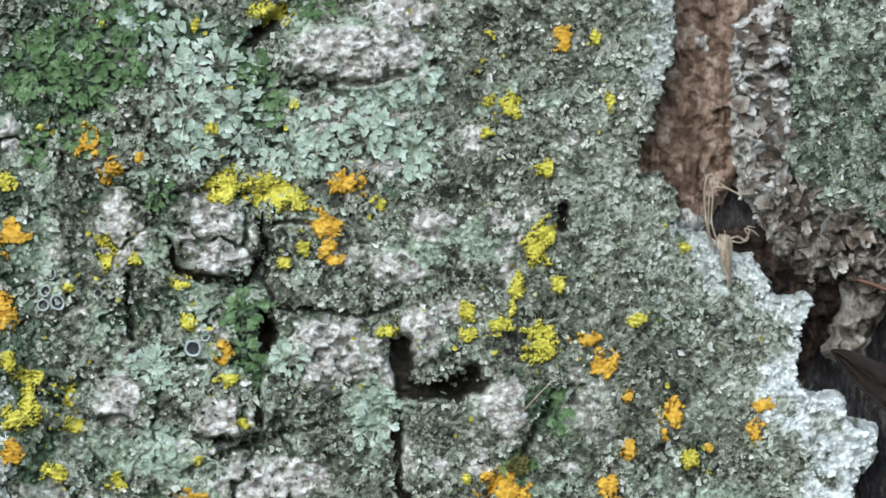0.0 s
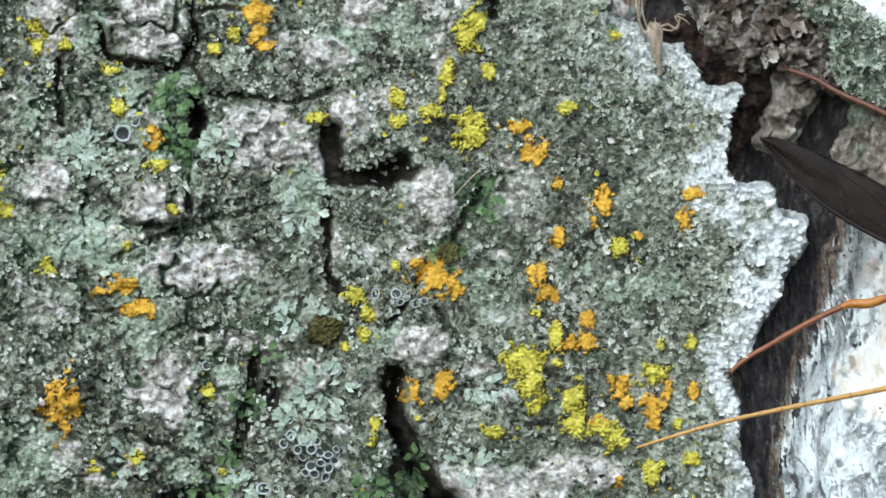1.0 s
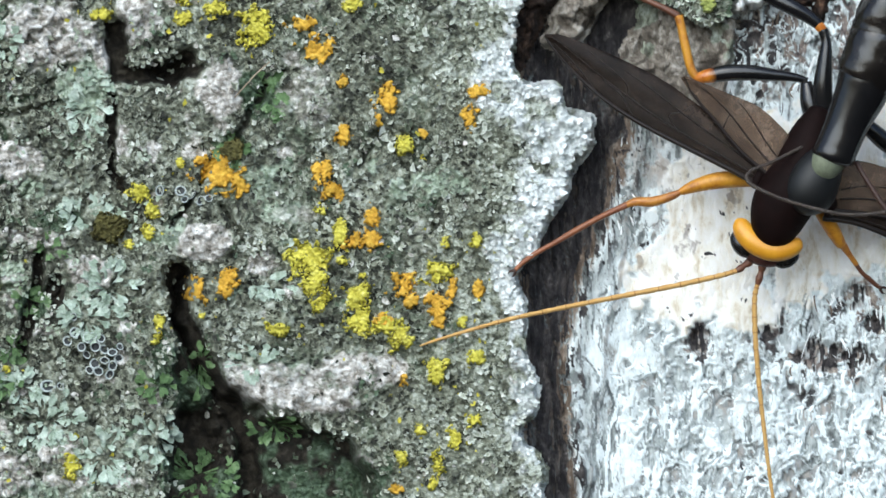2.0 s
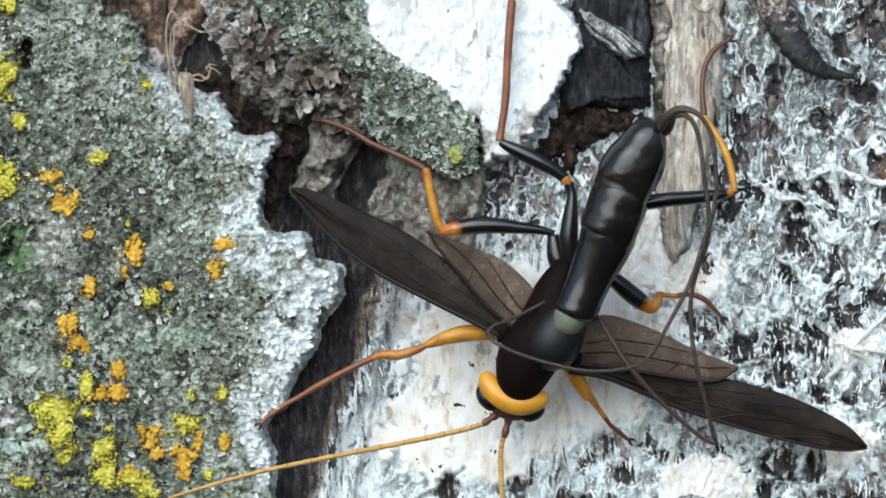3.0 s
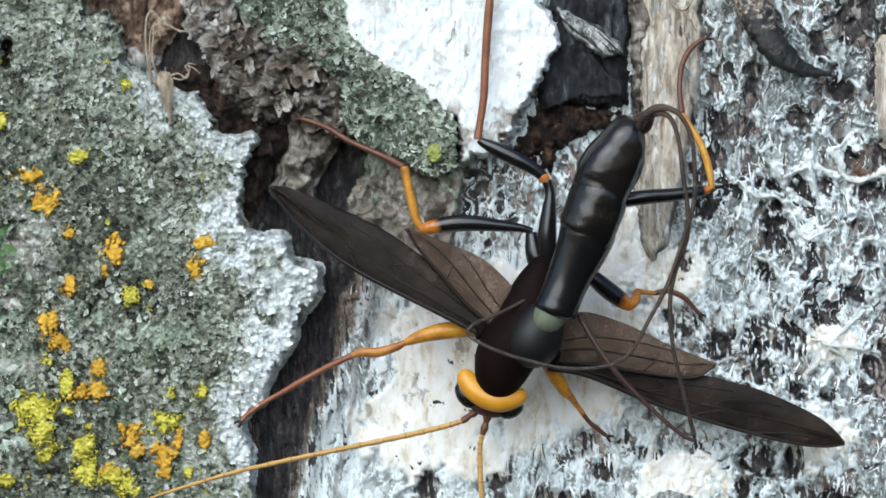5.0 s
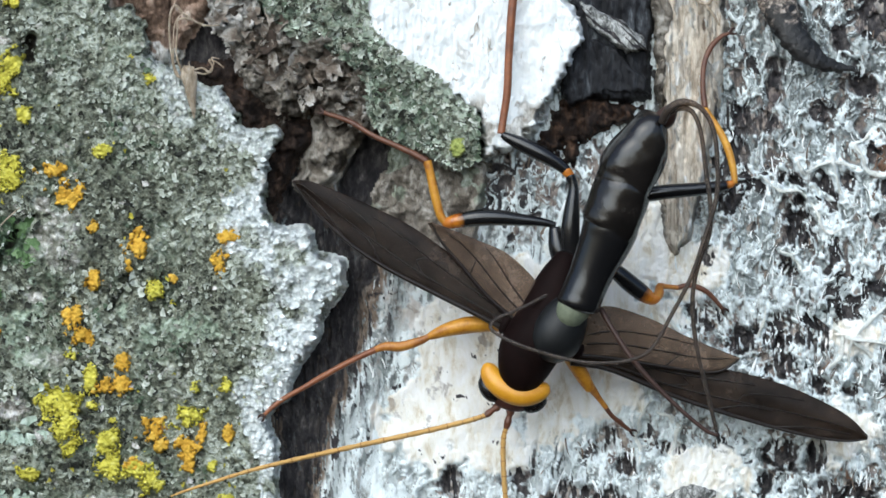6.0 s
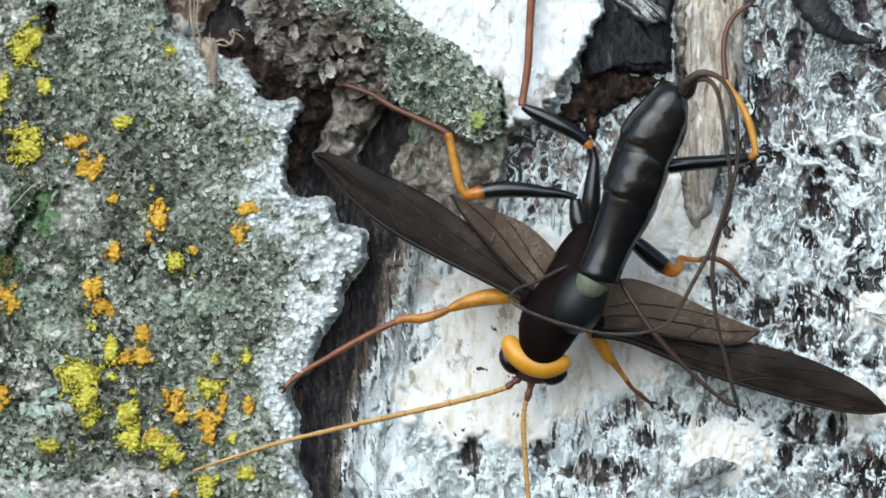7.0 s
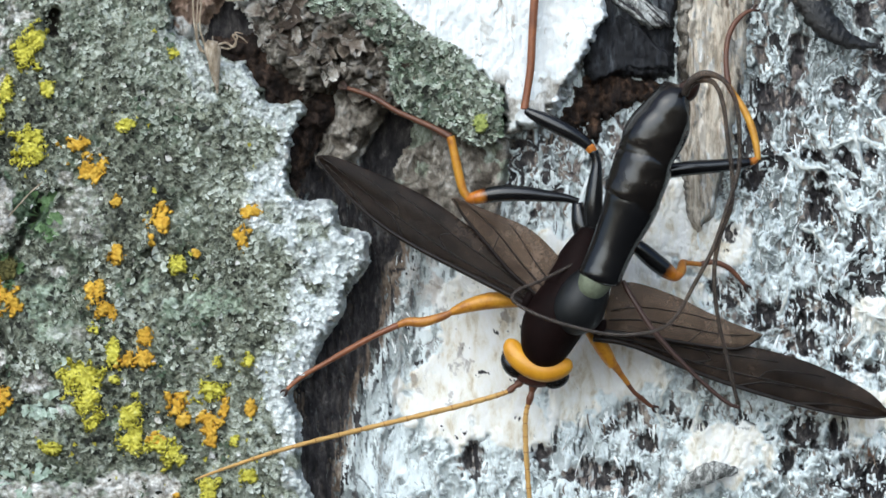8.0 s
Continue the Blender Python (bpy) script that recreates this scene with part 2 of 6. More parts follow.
m_plate = surface("slate_black_chitin", [(0.35, (0.005, 0.0052, 0.0055)), (0.55, (0.011, 0.0115, 0.012)), (0.7, (0.022, 0.0225, 0.023))], 0.3, rough=0.46, bump=0.12, bump_scale=5, spec=0.32)
m_maroon = surface("maroon_chitin", [(0.3, (0.004, 0.0022, 0.002)), (0.7, (0.011, 0.005, 0.0045))], 0.5, rough=0.6, bump=0.25, bump_scale=9, spec=0.06)
m_band = surface("pale_green_membrane", [(0.3, (0.10, 0.115, 0.07)), (0.7, (0.22, 0.24, 0.17))], 1.5, rough=0.45)
m_head = surface("yellow_chitin", [(0.3, (0.52, 0.22, 0.010)), (0.7, (0.66, 0.33, 0.018))], 0.6, rough=0.38, bump=0.12, bump_scale=8, spec=0.5)
m_legyel = surface("amber_leg", [(0.34, (0.28, 0.095, 0.01)), (0.48, (0.46, 0.20, 0.014)), (0.66, (0.60, 0.31, 0.03))], 0.45, rough=0.42, bump=0.1, bump_scale=8, spec=0.5)
m_legred = surface("reddish_leg", [(0.3, (0.13, 0.042, 0.018)), (0.7, (0.29, 0.105, 0.038))], 0.6, rough=0.45, bump=0.1, bump_scale=8, spec=0.5)
m_ant = surface("amber_antenna", [(0.3, (0.45, 0.25, 0.07)), (0.7, (0.60, 0.38, 0.13))], 0.6, rough=0.5)
m_face = surface("dark_red_face", [(0.3, (0.025, 0.008, 0.006)), (0.7, (0.075, 0.025, 0.016))], 1.0, rough=0.45)
m_eye = surface("black_eye", [(0.3, (0.006, 0.006, 0.006)), (0.7, (0.015, 0.013, 0.012))], 1.0, rough=0.25, bump=0, spec=0.5)
m_wing = surface("smoky_wing", [(0.35, (0.006, 0.004, 0.003)), (0.5, (0.018, 0.012, 0.009)), (0.68, (0.055, 0.038, 0.028))], 0.3, rough=0.4, bump=0.35, bump_scale=1.6,
                 spec=0.14, thin=0.16)
m_hindwing = surface("smoky_hind_wing", [(0.35, (0.045, 0.03, 0.021)), (0.52, (0.115, 0.082, 0.06)), (0.7, (0.22, 0.165, 0.13))], 0.35, rough=0.42, bump=0.2, bump_scale=2.5,
                     spec=0.14, thin=0.36)
m_vein = surface("wing_vein", [(0.3, (0.008, 0.006, 0.005)), (0.7, (0.02, 0.014, 0.011))], 1.0, rough=0.4, bump=0)
m_joint = surface("dark_joint", [(0.3, (0.22, 0.10, 0.03)), (0.7, (0.34, 0.17, 0.05))], 1.0, rough=0.5, bump=0)
m_scale = surface("papery_bark_scale", [(0.2, (0.05, 0.036, 0.027)), (0.4, (0.17, 0.135, 0.105)), (0.56, (0.36, 0.325, 0.28)), (0.75, (0.64, 0.62, 0.58))], 0.7, rough=0.9, bump=0.9, bump_scale=4, island=0.6)
m_sheath = surface("dark_sheath", [(0.3, (0.04, 0.032, 0.027)), (0.7, (0.095, 0.078, 0.067))], 0.8, rough=0.42, bump=0.2, bump_scale=8, thin=0.34)
m_knee = surface("rusty_knee", [(0.3, (0.34, 0.10, 0.012)), (0.7, (0.52, 0.19, 0.02))], 1.0, rough=0.4, bump=0.1)
m_drill = surface("red_brown_ovipositor", [(0.3, (0.022, 0.011, 0.008)), (0.7, (0.06, 0.03, 0.022))], 0.8, rough=0.4, bump=0.1)
m_legmid = surface("russet_leg", [(0.34, (0.20, 0.065, 0.012)), (0.5, (0.36, 0.14, 0.02)), (0.66, (0.50, 0.23, 0.03))], 0.5, rough=0.42, bump=0.1, bump_scale=8, spec=0.5)
m_rust = surface("dark_russet_leg", [(0.3, (0.06, 0.02, 0.011)), (0.7, (0.15, 0.058, 0.026))], 0.6, rough=0.45, bump=0.1, bump_scale=8, spec=0.5)


# ---- fields ----
def lattice(ix, iy, seed):
    n = (ix * 374761393 + iy * 668265263 + seed * 1442695041) & 0xFFFFFFFF
    n = ((n ^ (n >> 13)) * 1274126177) & 0xFFFFFFFF
    return ((n ^ (n >> 16)) & 0xFFFF) / 65535.0


def vnoise(x, y, seed):
    ix, iy = np.floor(x).astype(np.int64), np.floor(y).astype(np.int64)
    fx, fy = x - ix, y - iy
    fx, fy = fx * fx * (3 - 2 * fx), fy * fy * (3 - 2 * fy)
    a, b = lattice(ix, iy, seed), lattice(ix + 1, iy, seed)
    c, d = lattice(ix, iy + 1, seed), lattice(ix + 1, iy + 1, seed)
    return (a + (b - a) * fx) * (1 - fy) + (c + (d - c) * fx) * fy


def fbm(x, y, seed, octaves=4, gain=0.5):
    total, amp, norm = 0.0, 1.0, 0.0
    for i in range(octaves):
        total = total + amp * (vnoise(x * 2 ** i + 17.3 * i, y * 2 ** i - 9.1 * i, seed + i) - 0.5)
        norm += amp
        amp *= gain
    return total / norm * 2


def cells(x, y, seed, full=False):
    """Distance to the nearest and second nearest scattered point, and the nearest one's own number; full: also the way to it."""
    ix, iy = np.floor(x).astype(np.int64), np.floor(y).astype(np.int64)
    f1, f2, own = np.full(x.shape, 9.0), np.full(x.shape, 9.0), np.zeros(x.shape)
    ox, oy = np.zeros(x.shape), np.zeros(x.shape)
    for dx in (-1, 0, 1):
        for dy in (-1, 0, 1):
            cx, cy = ix + dx, iy + dy
            gx, gy = cx + lattice(cx, cy, seed) - x, cy + lattice(cx, cy, seed + 7) - y
            d = np.hypot(gx, gy)
            near = d < f1
            ox, oy = np.where(near, gx, ox), np.where(near, gy, oy)
            f2 = np.where(near, f1, np.minimum(f2, d))
            own = np.where(near, lattice(cx, cy, seed + 13), own)
            f1 = np.where(near, d, f1)
    return (f1, f2, own, ox, oy) if full else (f1, f2, own)


def shingles(u, v, size, seed, lift, tilt):
    """Overlapping tilted flakes of about the given size: their relief in mm, and each flake's own number."""
    f1, f2, own, ox, oy = cells(u / size, v / size, seed, True)
    a = 6.2832 * ((own * 7.31) % 1.0)
    h = lift * (own - 0.5) + tilt * (ox * np.cos(a) + oy * np.sin(a)) + 0.5 * tilt * f1 * f1
    return h - 0.5 * lift * (1 - step01(f2 - f1, 0.0, 0.12)), own


def step01(x, a, b):
    t = np.clip((x - a) / (b - a), 0, 1)
    return t * t * (3 - 2 * t)


def line_distance(u, v, pts, closed=False):
    best = np.full(u.shape, 1e9)
    n = len(pts)
    for i in range(n if closed else n - 1):
        (ax, ay), (bx, by) = pts[i], pts[(i + 1) % n]
        ex, ey = bx - ax, by - ay
        t = np.clip(((u - ax) * ex + (v - ay) * ey) / (ex * ex + ey * ey + 1e-9), 0, 1)
        best = np.minimum(best, np.hypot(u - ax - t * ex, v - ay - t * ey))
    return best


def inside_distance(u, v, pts):
    """Distance to a closed outline, positive within it."""
    inside = np.zeros(u.shape, bool)
    n = len(pts)
    for i in range(n):
        (ax, ay), (bx, by) = pts[i], pts[(i + 1) % n]
        if ay == by:
            continue
        hit = ((ay > v) != (by > v)) & (u < (bx - ax) * (v - ay) / (by - ay) + ax)
        inside ^= hit
    d = line_distance(u, v, pts, True)
    return np.where(inside, d, -d)


ROUGHNESS = {}


def blob(u, v, x, y, rx, ry, ragged=0.35, seed=3):
    """1 in the middle of a ragged oval, 0 outside it."""
    key = (seed, u.size, float(u.flat[0]), float(u.flat[-1]), float(v.flat[-1]))
    if key not in ROUGHNESS:
        ROUGHNESS[key] = fbm(u / 22, v / 22, seed, 3)
    r = np.hypot((u - x) / rx, (v - y) / ry) + ragged * ROUGHNESS[key]
    return 1 - step01(r, 0.55, 1.1)


# ---- mesh helpers ----
def mesh_from(name, verts, faces_flat, face_sizes, attrs=None, smooth=True):
    me = bpy.data.meshes.new(name)
    me.vertices.add(len(verts))
    me.vertices.foreach_set("co", np.ascontiguousarray(verts, np.float32).ravel())
    me.loops.add(len(faces_flat))
    me.loops.foreach_set("vertex_index", np.ascontiguousarray(faces_flat, np.int32))
    me.polygons.add(len(face_sizes))
    starts = np.concatenate(([0], np.cumsum(face_sizes)[:-1])).astype(np.int32)
    me.polygons.foreach_set("loop_start", starts)
    me.polygons.foreach_set("use_smooth", np.full(len(face_sizes), smooth))
    for key, values in (attrs or {}).items():
        a = me.attributes.new(key, "FLOAT", "POINT")
        a.data.foreach_set("value", np.ascontiguousarray(values, np.float32).ravel())
    me.update(calc_edges=True)
    me.validate()
    return me


def to_world(u, v, up):
    k = (D - up * 0.001) / D
    return np.stack([(u - 784) * U * k, -up * 0.001, (441 - v) * U * k], -1)


def sheet_mesh(name, u, v, up, attrs, keep=None, smooth=True):
    rows, cols = u.shape
    idx = np.arange(rows * cols).reshape(rows, cols)
    quads = np.stack([idx[:-1, :-1], idx[1:, :-1], idx[1:, 1:], idx[:-1, 1:]], -1)
    if keep is not None:
        k = keep[:-1, :-1] | keep[1:, :-1] | keep[1:, 1:] | keep[:-1, 1:]
        quads = quads[k]
    quads = quads.reshape(-1, 4)
    used = np.unique(quads)
    remap = np.zeros(rows * cols, np.int64)
    remap[used] = np.arange(len(used))
    co = to_world(u, v, up).reshape(-1, 3)[used]
    at = {k2: a.reshape(-1)[used] for k2, a in attrs.items()}
    return mesh_from(name, co, remap[quads].ravel(), np.full(len(quads), 4), at, smooth)


def grid(u0, u1, v0, v1, step):
    return np.meshgrid(np.arange(u0, u1 + step, step, dtype=float), np.arange(v0, v1 + step, step, dtype=float))


def thing(name, data, material, label, category, group="", kind="", parent=None):
    ob = new(name, data)
    if data is not None and material is not None:
        data.materials.append(material)
    if parent is not None:
        ob.parent = parent
    return tagged(ob, label, category, group, kind)


# ---- the bark plate ----
EDGE = [(302, -420), (302, -342), (292, -242), (268, -172), (250, -130), (240, -80), (232, -24), (262, -30), (290, 0), (310, 55), (350, 84),
        (392, 118), (432, 118), (478, 190), (530, 188), (512, 258), (500, 330), (520, 360), (585, 366), (600, 413), (640, 420), (650, 462),
        (612, 498), (590, 560), (556, 610), (540, 655), (506, 692), (518, 740), (526, 800), (530, 850), (551, 893), (536, 943),
        (511, 972), (556, 1032), (566, 1180)]
BARK = EDGE + [(-960, 1180), (-960, -420)]

# bare, paler knobs: u, v, half width, half height, rise in mm
KNOBS_A = [(-513, 72, 78, 78, 2.0), (-255, -252, 145, 66, 1.7), (-195, -325, 90, 30, 0.6), (-315, 275, 92, 72, 2.0), (-200, 125, 55, 34, 0.6),
           (-140, 50, 50, 34, 0.5), (-500, 385, 66, 42, 0.8), (-430, 500, 130, 52, 0.9), (-695, 60, 34, 92, 0.6), (-875, -110, 30, 50, 0.7),
           (-485, 720, 66, 74, 0.8), (-390, 1045, 66, 42, 1.0), (-38, 640, 54, 40, 0.7), (246, 862, 90, 36, 0.5)]
KNOBS_B = [(95, 892, 140, 46, 0.5), (150, 920, 90, 24, 0.7), (240, 1030, 24, 22, 0.5), (146, 390, 60, 58, 0.6), (-240, 695, 44, 34, 0.7), (-600, 1000, 60, 40, 0.6), (-655, 65, 18, 28, 0.9),
           (-820, 500, 50, 70, 0.6), (-700, 350, 46, 50, 0.5), (-10, 370, 50, 60, 0.4), (-150, 250, 40, 40, 0.8), (-165, 220, 30, 40, 0.5),
           (-215, 310, 24, 36, 0.6), (120, 590, 50, 24, 0.3), (-570, 860, 50, 40, 0.6), (-300, 1000, 40, 40, 0.5)]
# cracks: width, depth in mm, points
CRACKS = [
    (26, 4.2, [(-86, 694), (-78, 770), (-40, 850), (10, 925), (40, 985), (52, 1100)]),
    (22, 3.2, [(-194, 262), (-186, 342), (-96, 346), (-66, 318)]),
    (11, 2.4, [(-196, 385), (-205, 505), (-186, 545)]),
    (10, 2.2, [(-445, 300), (-445, 405)]),
    (14, 2.4, [(-325, 664), (-345, 764), (-365, 845)]),
    (9, 1.8, [(94, 335), (50, 400), (12, 455)]),
    (6, 1.4, [(262, 445), (242, 505)]),
    (8, 1.6, [(-6, 575), (34, 645)]),
    (8, 1.4, [(-584, 485), (-434, 425), (-284, 395)]),
    (10, 2.4, [(-600, 75), (-588, 125), (-470, 158), (-434, 100), (-444, 38)]),
    (16, 3.4, [(-434, 205), (-428, 272)]),
    (14, 2.4, [(-460, -265), (-395, -335)]),
    (8, 1.6, [(-400, -190), (-220, -205), (-130, -240)]),
    (9, 2.0, [(-670, 140), (-665, 240)]),
    (7, 1.5, [(-436, 45), (-336, 45)]),
    (8, 1.8, [(-430, 125), (-418, 190), (-250, 208), (-200, 190)]),
    (14, 3.0, [(96, 25), (90, 60)]),
    (8, 1.5, [(-600, 410), (-420, 450)]),
    (7, 1.3, [(370, 570), (362, 625)]),
    (8, 1.6, [(-620, -150), (-640, -60), (-610, 0)]),
    (9, 2.0, [(-30, 505), (-60, 560), (-90, 600)]),
    (7, 1.3, [(110, 620), (180, 690), (220, 700)]),
    (8, 1.6, [(-560, 790), (-450, 830), (-400, 880)]),
    (16, 1.6, [(-20, 890), (40, 930), (90, 955), (160, 975), (230, 1010), (262, 1090)]),
]
PITS = [(-444, 930, 60, 52, 4.2), (-90, 335, 50, 22, 2.6), (-60, 1000, 60, 90, 4.0), (-300, 720, 20, 40, 1.6), (-430, 245, 24, 40, 2.2)]
MOSSY = [(-790, -200, 130, 120), (-450, -190, 35, 80), (-465, 205, 45, 45), (-470, 275, 34, 40), (-610, -10, 34, 34), (-340, 745, 36, 40),
         (-45, 1050, 90, 60), (10, 470, 36, 30), (-110, 860, 30, 90), (-300, 600, 70, 24), (-420, 900, 60, 26), (-880, 300, 60, 200),
         (60, 380, 40, 60), (-560, -300, 120, 40), (180, 1060, 140, 60)]


# the sunken part under the overhanging lip
SUNK = [(-72, 690), (-76, 770), (-48, 845), (0, 905), (66, 942), (150, 958), (215, 985), (262, 1090), (262, 1200), (-130, 1200), (-88, 930), (-96, 840), (-98, 720)]


def bark_fields(u, v):
    w1, w2 = fbm(u / 30, v / 30, 41, 3), fbm(u / 30, v / 30, 47, 3)
    d = inside_distance(u + 13 * w1, v + 13 * w2, BARK)
    up = 6.1 + 0.9 * fbm(u / 240, v / 240, 5, 3) + 0.75 * fbm(u / 80, v / 70, 9, 4) + 0.4 * fbm(u / 34, v / 26, 11, 3)
    c1, c2, cown = cells((u + 40 * w1) / 150, (v + 40 * w2) / 105, 19)
    left = step01(-u, 120, 420)
    up += left * (1.5 * (cown - 0.5) - 1.3 * (1 - step01(c2 - c1, 0.02, 0.14)) - 0.5)
    sunk = step01(inside_distance(u + 12 * w2, v + 12 * w1, SUNK), -6, 14)
    up -= 4.3 * sunk
    bare = np.zeros(u.shape)
    uw, vw = u + 10 * w2, v + 10 * w1
    for x, y, rx, ry, rise in KNOBS_A + KNOBS_B:
        b = blob(u, v, x, y, rx, ry, 0.3)
        bare = np.maximum(bare, b * (0.5 if x > 60 and y < 850 else 1.0))
        up += rise * np.sqrt(np.clip(b, 0, 1)) * (0.75 + 0.5 * fbm(u / 18, v / 12, 61, 3))
    # The pit mask paints shade into the recesses, darker where they are deeper.
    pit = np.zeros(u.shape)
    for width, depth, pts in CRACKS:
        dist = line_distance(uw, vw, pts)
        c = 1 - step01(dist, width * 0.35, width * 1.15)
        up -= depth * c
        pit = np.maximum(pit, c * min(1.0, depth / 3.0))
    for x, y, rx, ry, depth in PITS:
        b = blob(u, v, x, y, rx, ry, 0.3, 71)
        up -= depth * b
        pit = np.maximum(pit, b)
    # Under the lip the shade is painted in as dark patches.
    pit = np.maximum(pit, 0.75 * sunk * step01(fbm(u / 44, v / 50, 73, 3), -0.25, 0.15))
    moss = np.maximum(0.8 * sunk, left * (0.75 * (1 - step01(c2 - c1, 0.03, 0.22)) * step01(fbm(u / 70, v / 70, 25, 3), -0.2, 0.2) + 0.6 * step01(-u, 560, 900) * step01(fbm(u / 80, v / 80, 27, 3), -0.25, 0.1)))
    for x, y, rx, ry in MOSSY:
        moss = np.maximum(moss, blob(u, v, x, y, rx, ry, 0.5, 23))
    moss = np.maximum(moss, 0.44 * step01(fbm(u / 50, v / 44, 29, 4), -0.1, 0.25) * step01(u, -40, 120) * (1 - step01(u, 330, 440)))
    wide = 44 + 52 * step01(v, 80, 180) * (1 - step01(v, 600, 700)) + 20 * w1
    rim = (1 - step01(d, wide * 0.45, wide * 1.2)) * step01(v, -60, 120)
    rim = np.maximum(rim, 0.8 * (1 - step01(d, 40, 70)) * (1 - step01(v, -200, -150)))
    rim = rim * (0.6 + 0.5 * step01(v, 290, 370) - 0.45 * step01(v, 660, 760)) * (0.34 + 0.66 * step01(fbm(u / 40, v / 34, 43, 4) + 0.25 * (d < 30), -0.15, 0.2))
    # fine crust: overlapping lobes at two sizes
    f1, f2, own = cells(u / 15 + 0.5 * w1, v / 13 + 0.5 * w2, 81)
    x1, x2 = fbm(u / 12, v / 12, 83, 3), fbm(u / 12, v / 12, 87, 3)
    s1, tone1 = shingles(u + 7 * x1, v + 7 * x2, 15, 85, 0.50, 0.42)
    s2, tone2 = shingles(u + 4 * x2, v + 4 * x1, 8, 95, 0.26, 0.26)
    big = step01(fbm(u / 60, v / 60, 97, 3), -0.15, 0.15)
    crust = (s1 * big + s2 * (1.2 - 0.5 * big)) * (1 - 0.55 * bare)
    crust -= 0.3 * (1 - step01(f2 - f1, 0.0, 0.14)) * (own > 0.6)
    soft = (1 - step01(d, 50, 230)) * step01(u, 0, 160)
    tone = 0.365 + 0.17 * soft + 0.35 * (tone1 - 0.5) * big + 0.35 * (tone2 - 0.5) + 0.35 * fbm(u / 55, v / 55, 99, 4)
    up += crust * (1 - 0.7 * pit)
    ridge = np.abs(fbm((u + 14 * w1) / 30, (v + 14 * w2) / 24, 33, 5, 0.6))
    up += bare * 1.0 * (0.3 - ridge)
    bare = np.maximum(bare, (0.7 - 0.35 * step01(u, 60, 220)) * step01(fbm(u / 60, v / 48, 37, 4) - 0.08 * step01(u, 60, 220), 0.2, 0.45) * (1 - moss) * (1 - pit))
    mint = step01(fbm(u / 90, v / 90, 39, 4) - 0.32 * step01(u, -100, 250), 0.1, 0.4) * (1 - rim)
    # the broken edge drops to the wood
    up = up + 0.5 * rim * (1 - f1)
    drop = step01(d + 6 * x1 + 4 * fbm(u / 5, v / 5, 89, 2), -9, 5)
    up = np.maximum(up, -2.5 + 2.8 * step01(u, 60, 160)) * drop - 0.8 * (1 - drop)
    return up, d, bare, pit, moss, rim, mint, np.clip(tone, 0, 1), sunk


tree = thing("tree_trunk", None, None, "old tree trunk with peeling lichen-covered bark and bare weathered wood", "tree trunk")

BS = 2.2
BU, BV = grid(-940, 672, -400, 1130, BS)
b_up, b_d, b_bare, b_pit, b_moss, b_rim, b_mint, b_tone, b_sunk = bark_fields(BU, BV)
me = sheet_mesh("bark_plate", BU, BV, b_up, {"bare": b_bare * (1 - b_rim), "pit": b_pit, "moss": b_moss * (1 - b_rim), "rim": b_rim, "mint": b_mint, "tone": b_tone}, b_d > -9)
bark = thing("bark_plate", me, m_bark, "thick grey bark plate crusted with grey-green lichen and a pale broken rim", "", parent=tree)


def bark_height(u, v):
    x = np.clip((u + 940) / BS, 0, BU.shape[1] - 2)
    y = np.clip((v + 400) / BS, 0, BU.shape[0] - 2)
    return b_up[y.astype(int), x.astype(int)]


def bark_value(field, u, v):
    x = np.clip((u + 940) / BS, 0, BU.shape[1] - 2)
    y = np.clip((v + 400) / BS, 0, BU.shape[0] - 2)
    return field[y.astype(int), x.astype(int)]


# ---- the bare wood behind ----
CREVICE = [(545, 290), (590, 370), (662, 440), (652, 505), (628, 565), (602, 625), (575, 690), (566, 760), (562, 820), (572, 900), (568, 1000), (585, 1150)]
PALEWOOD = [(1165, 385, 95, 95), (1240, 440, 70, 56), (1120, 470, 90, 60), (880, 560, 140, 130), (800, 700, 110, 100), (1180, 420, 60, 70), (1000, 480, 120, 90), (1010, 700, 70, 60), (1285, 800, 95, 70),
            (1290, 440, 60, 50), (1530, 730, 70, 60), (1110, 650, 90, 60), (1190, 520, 70, 50), (1090, 420, 60, 80), (1550, 560, 50, 34), (870, 700, 110, 80), (1130, 560, 90, 60), (930, 760, 80, 50), (1020, 620, 170, 120), (860, 620, 110, 150)]
# First three put the dark shading beside the plank into the wood's colour.
DARKSPOTS = [(1640, 60, 26, 80), (1592, -24, 42, 46), (1562, 112, 30, 18), (1452, 354, 30, 42), (1502, 293, 18, 30), (1540, 283, 20, 18), (1614, 290, 28, 16), (1442, 278, 22, 14), (1600, 347, 14, 14), (1617, 398, 14, 16), (1432, 425, 16, 22), (1324, 320, 22, 22), (1290, 414, 16, 18), (1641, 221, 32, 30), (1414, 544, 44, 40), (1490, 548, 40, 44), (1281, 520, 40, 26), (1350, 564, 26, 30), (1418, 608, 40, 30), (1421, 762, 36, 32), (1397, 812, 18, 26),
             (1180, 725, 22, 34), (1112, 737, 24, 30), (1148, 782, 20, 26), (1108, 850, 26, 26), (1050, 840, 40, 30), (1216, 752, 12, 12), (1240, 755, 12, 10), (1485, 768, 22, 34), (1494, 826, 26, 24),
             (840, 810, 22, 30), (960, 800, 20, 16), (1560, 860, 50, 40), (1494, 645, 22, 20), (1540, 648, 12, 12), (1640, 600, 46, 50),
             (1413, 113, 16, 40), (1360, 173, 18, 26), (1400, 176, 24, 24), (1493, 157, 26, 16), (1527, 27, 22, 24), (1417, 73, 26, 12), (1340, 230, 22, 30)]
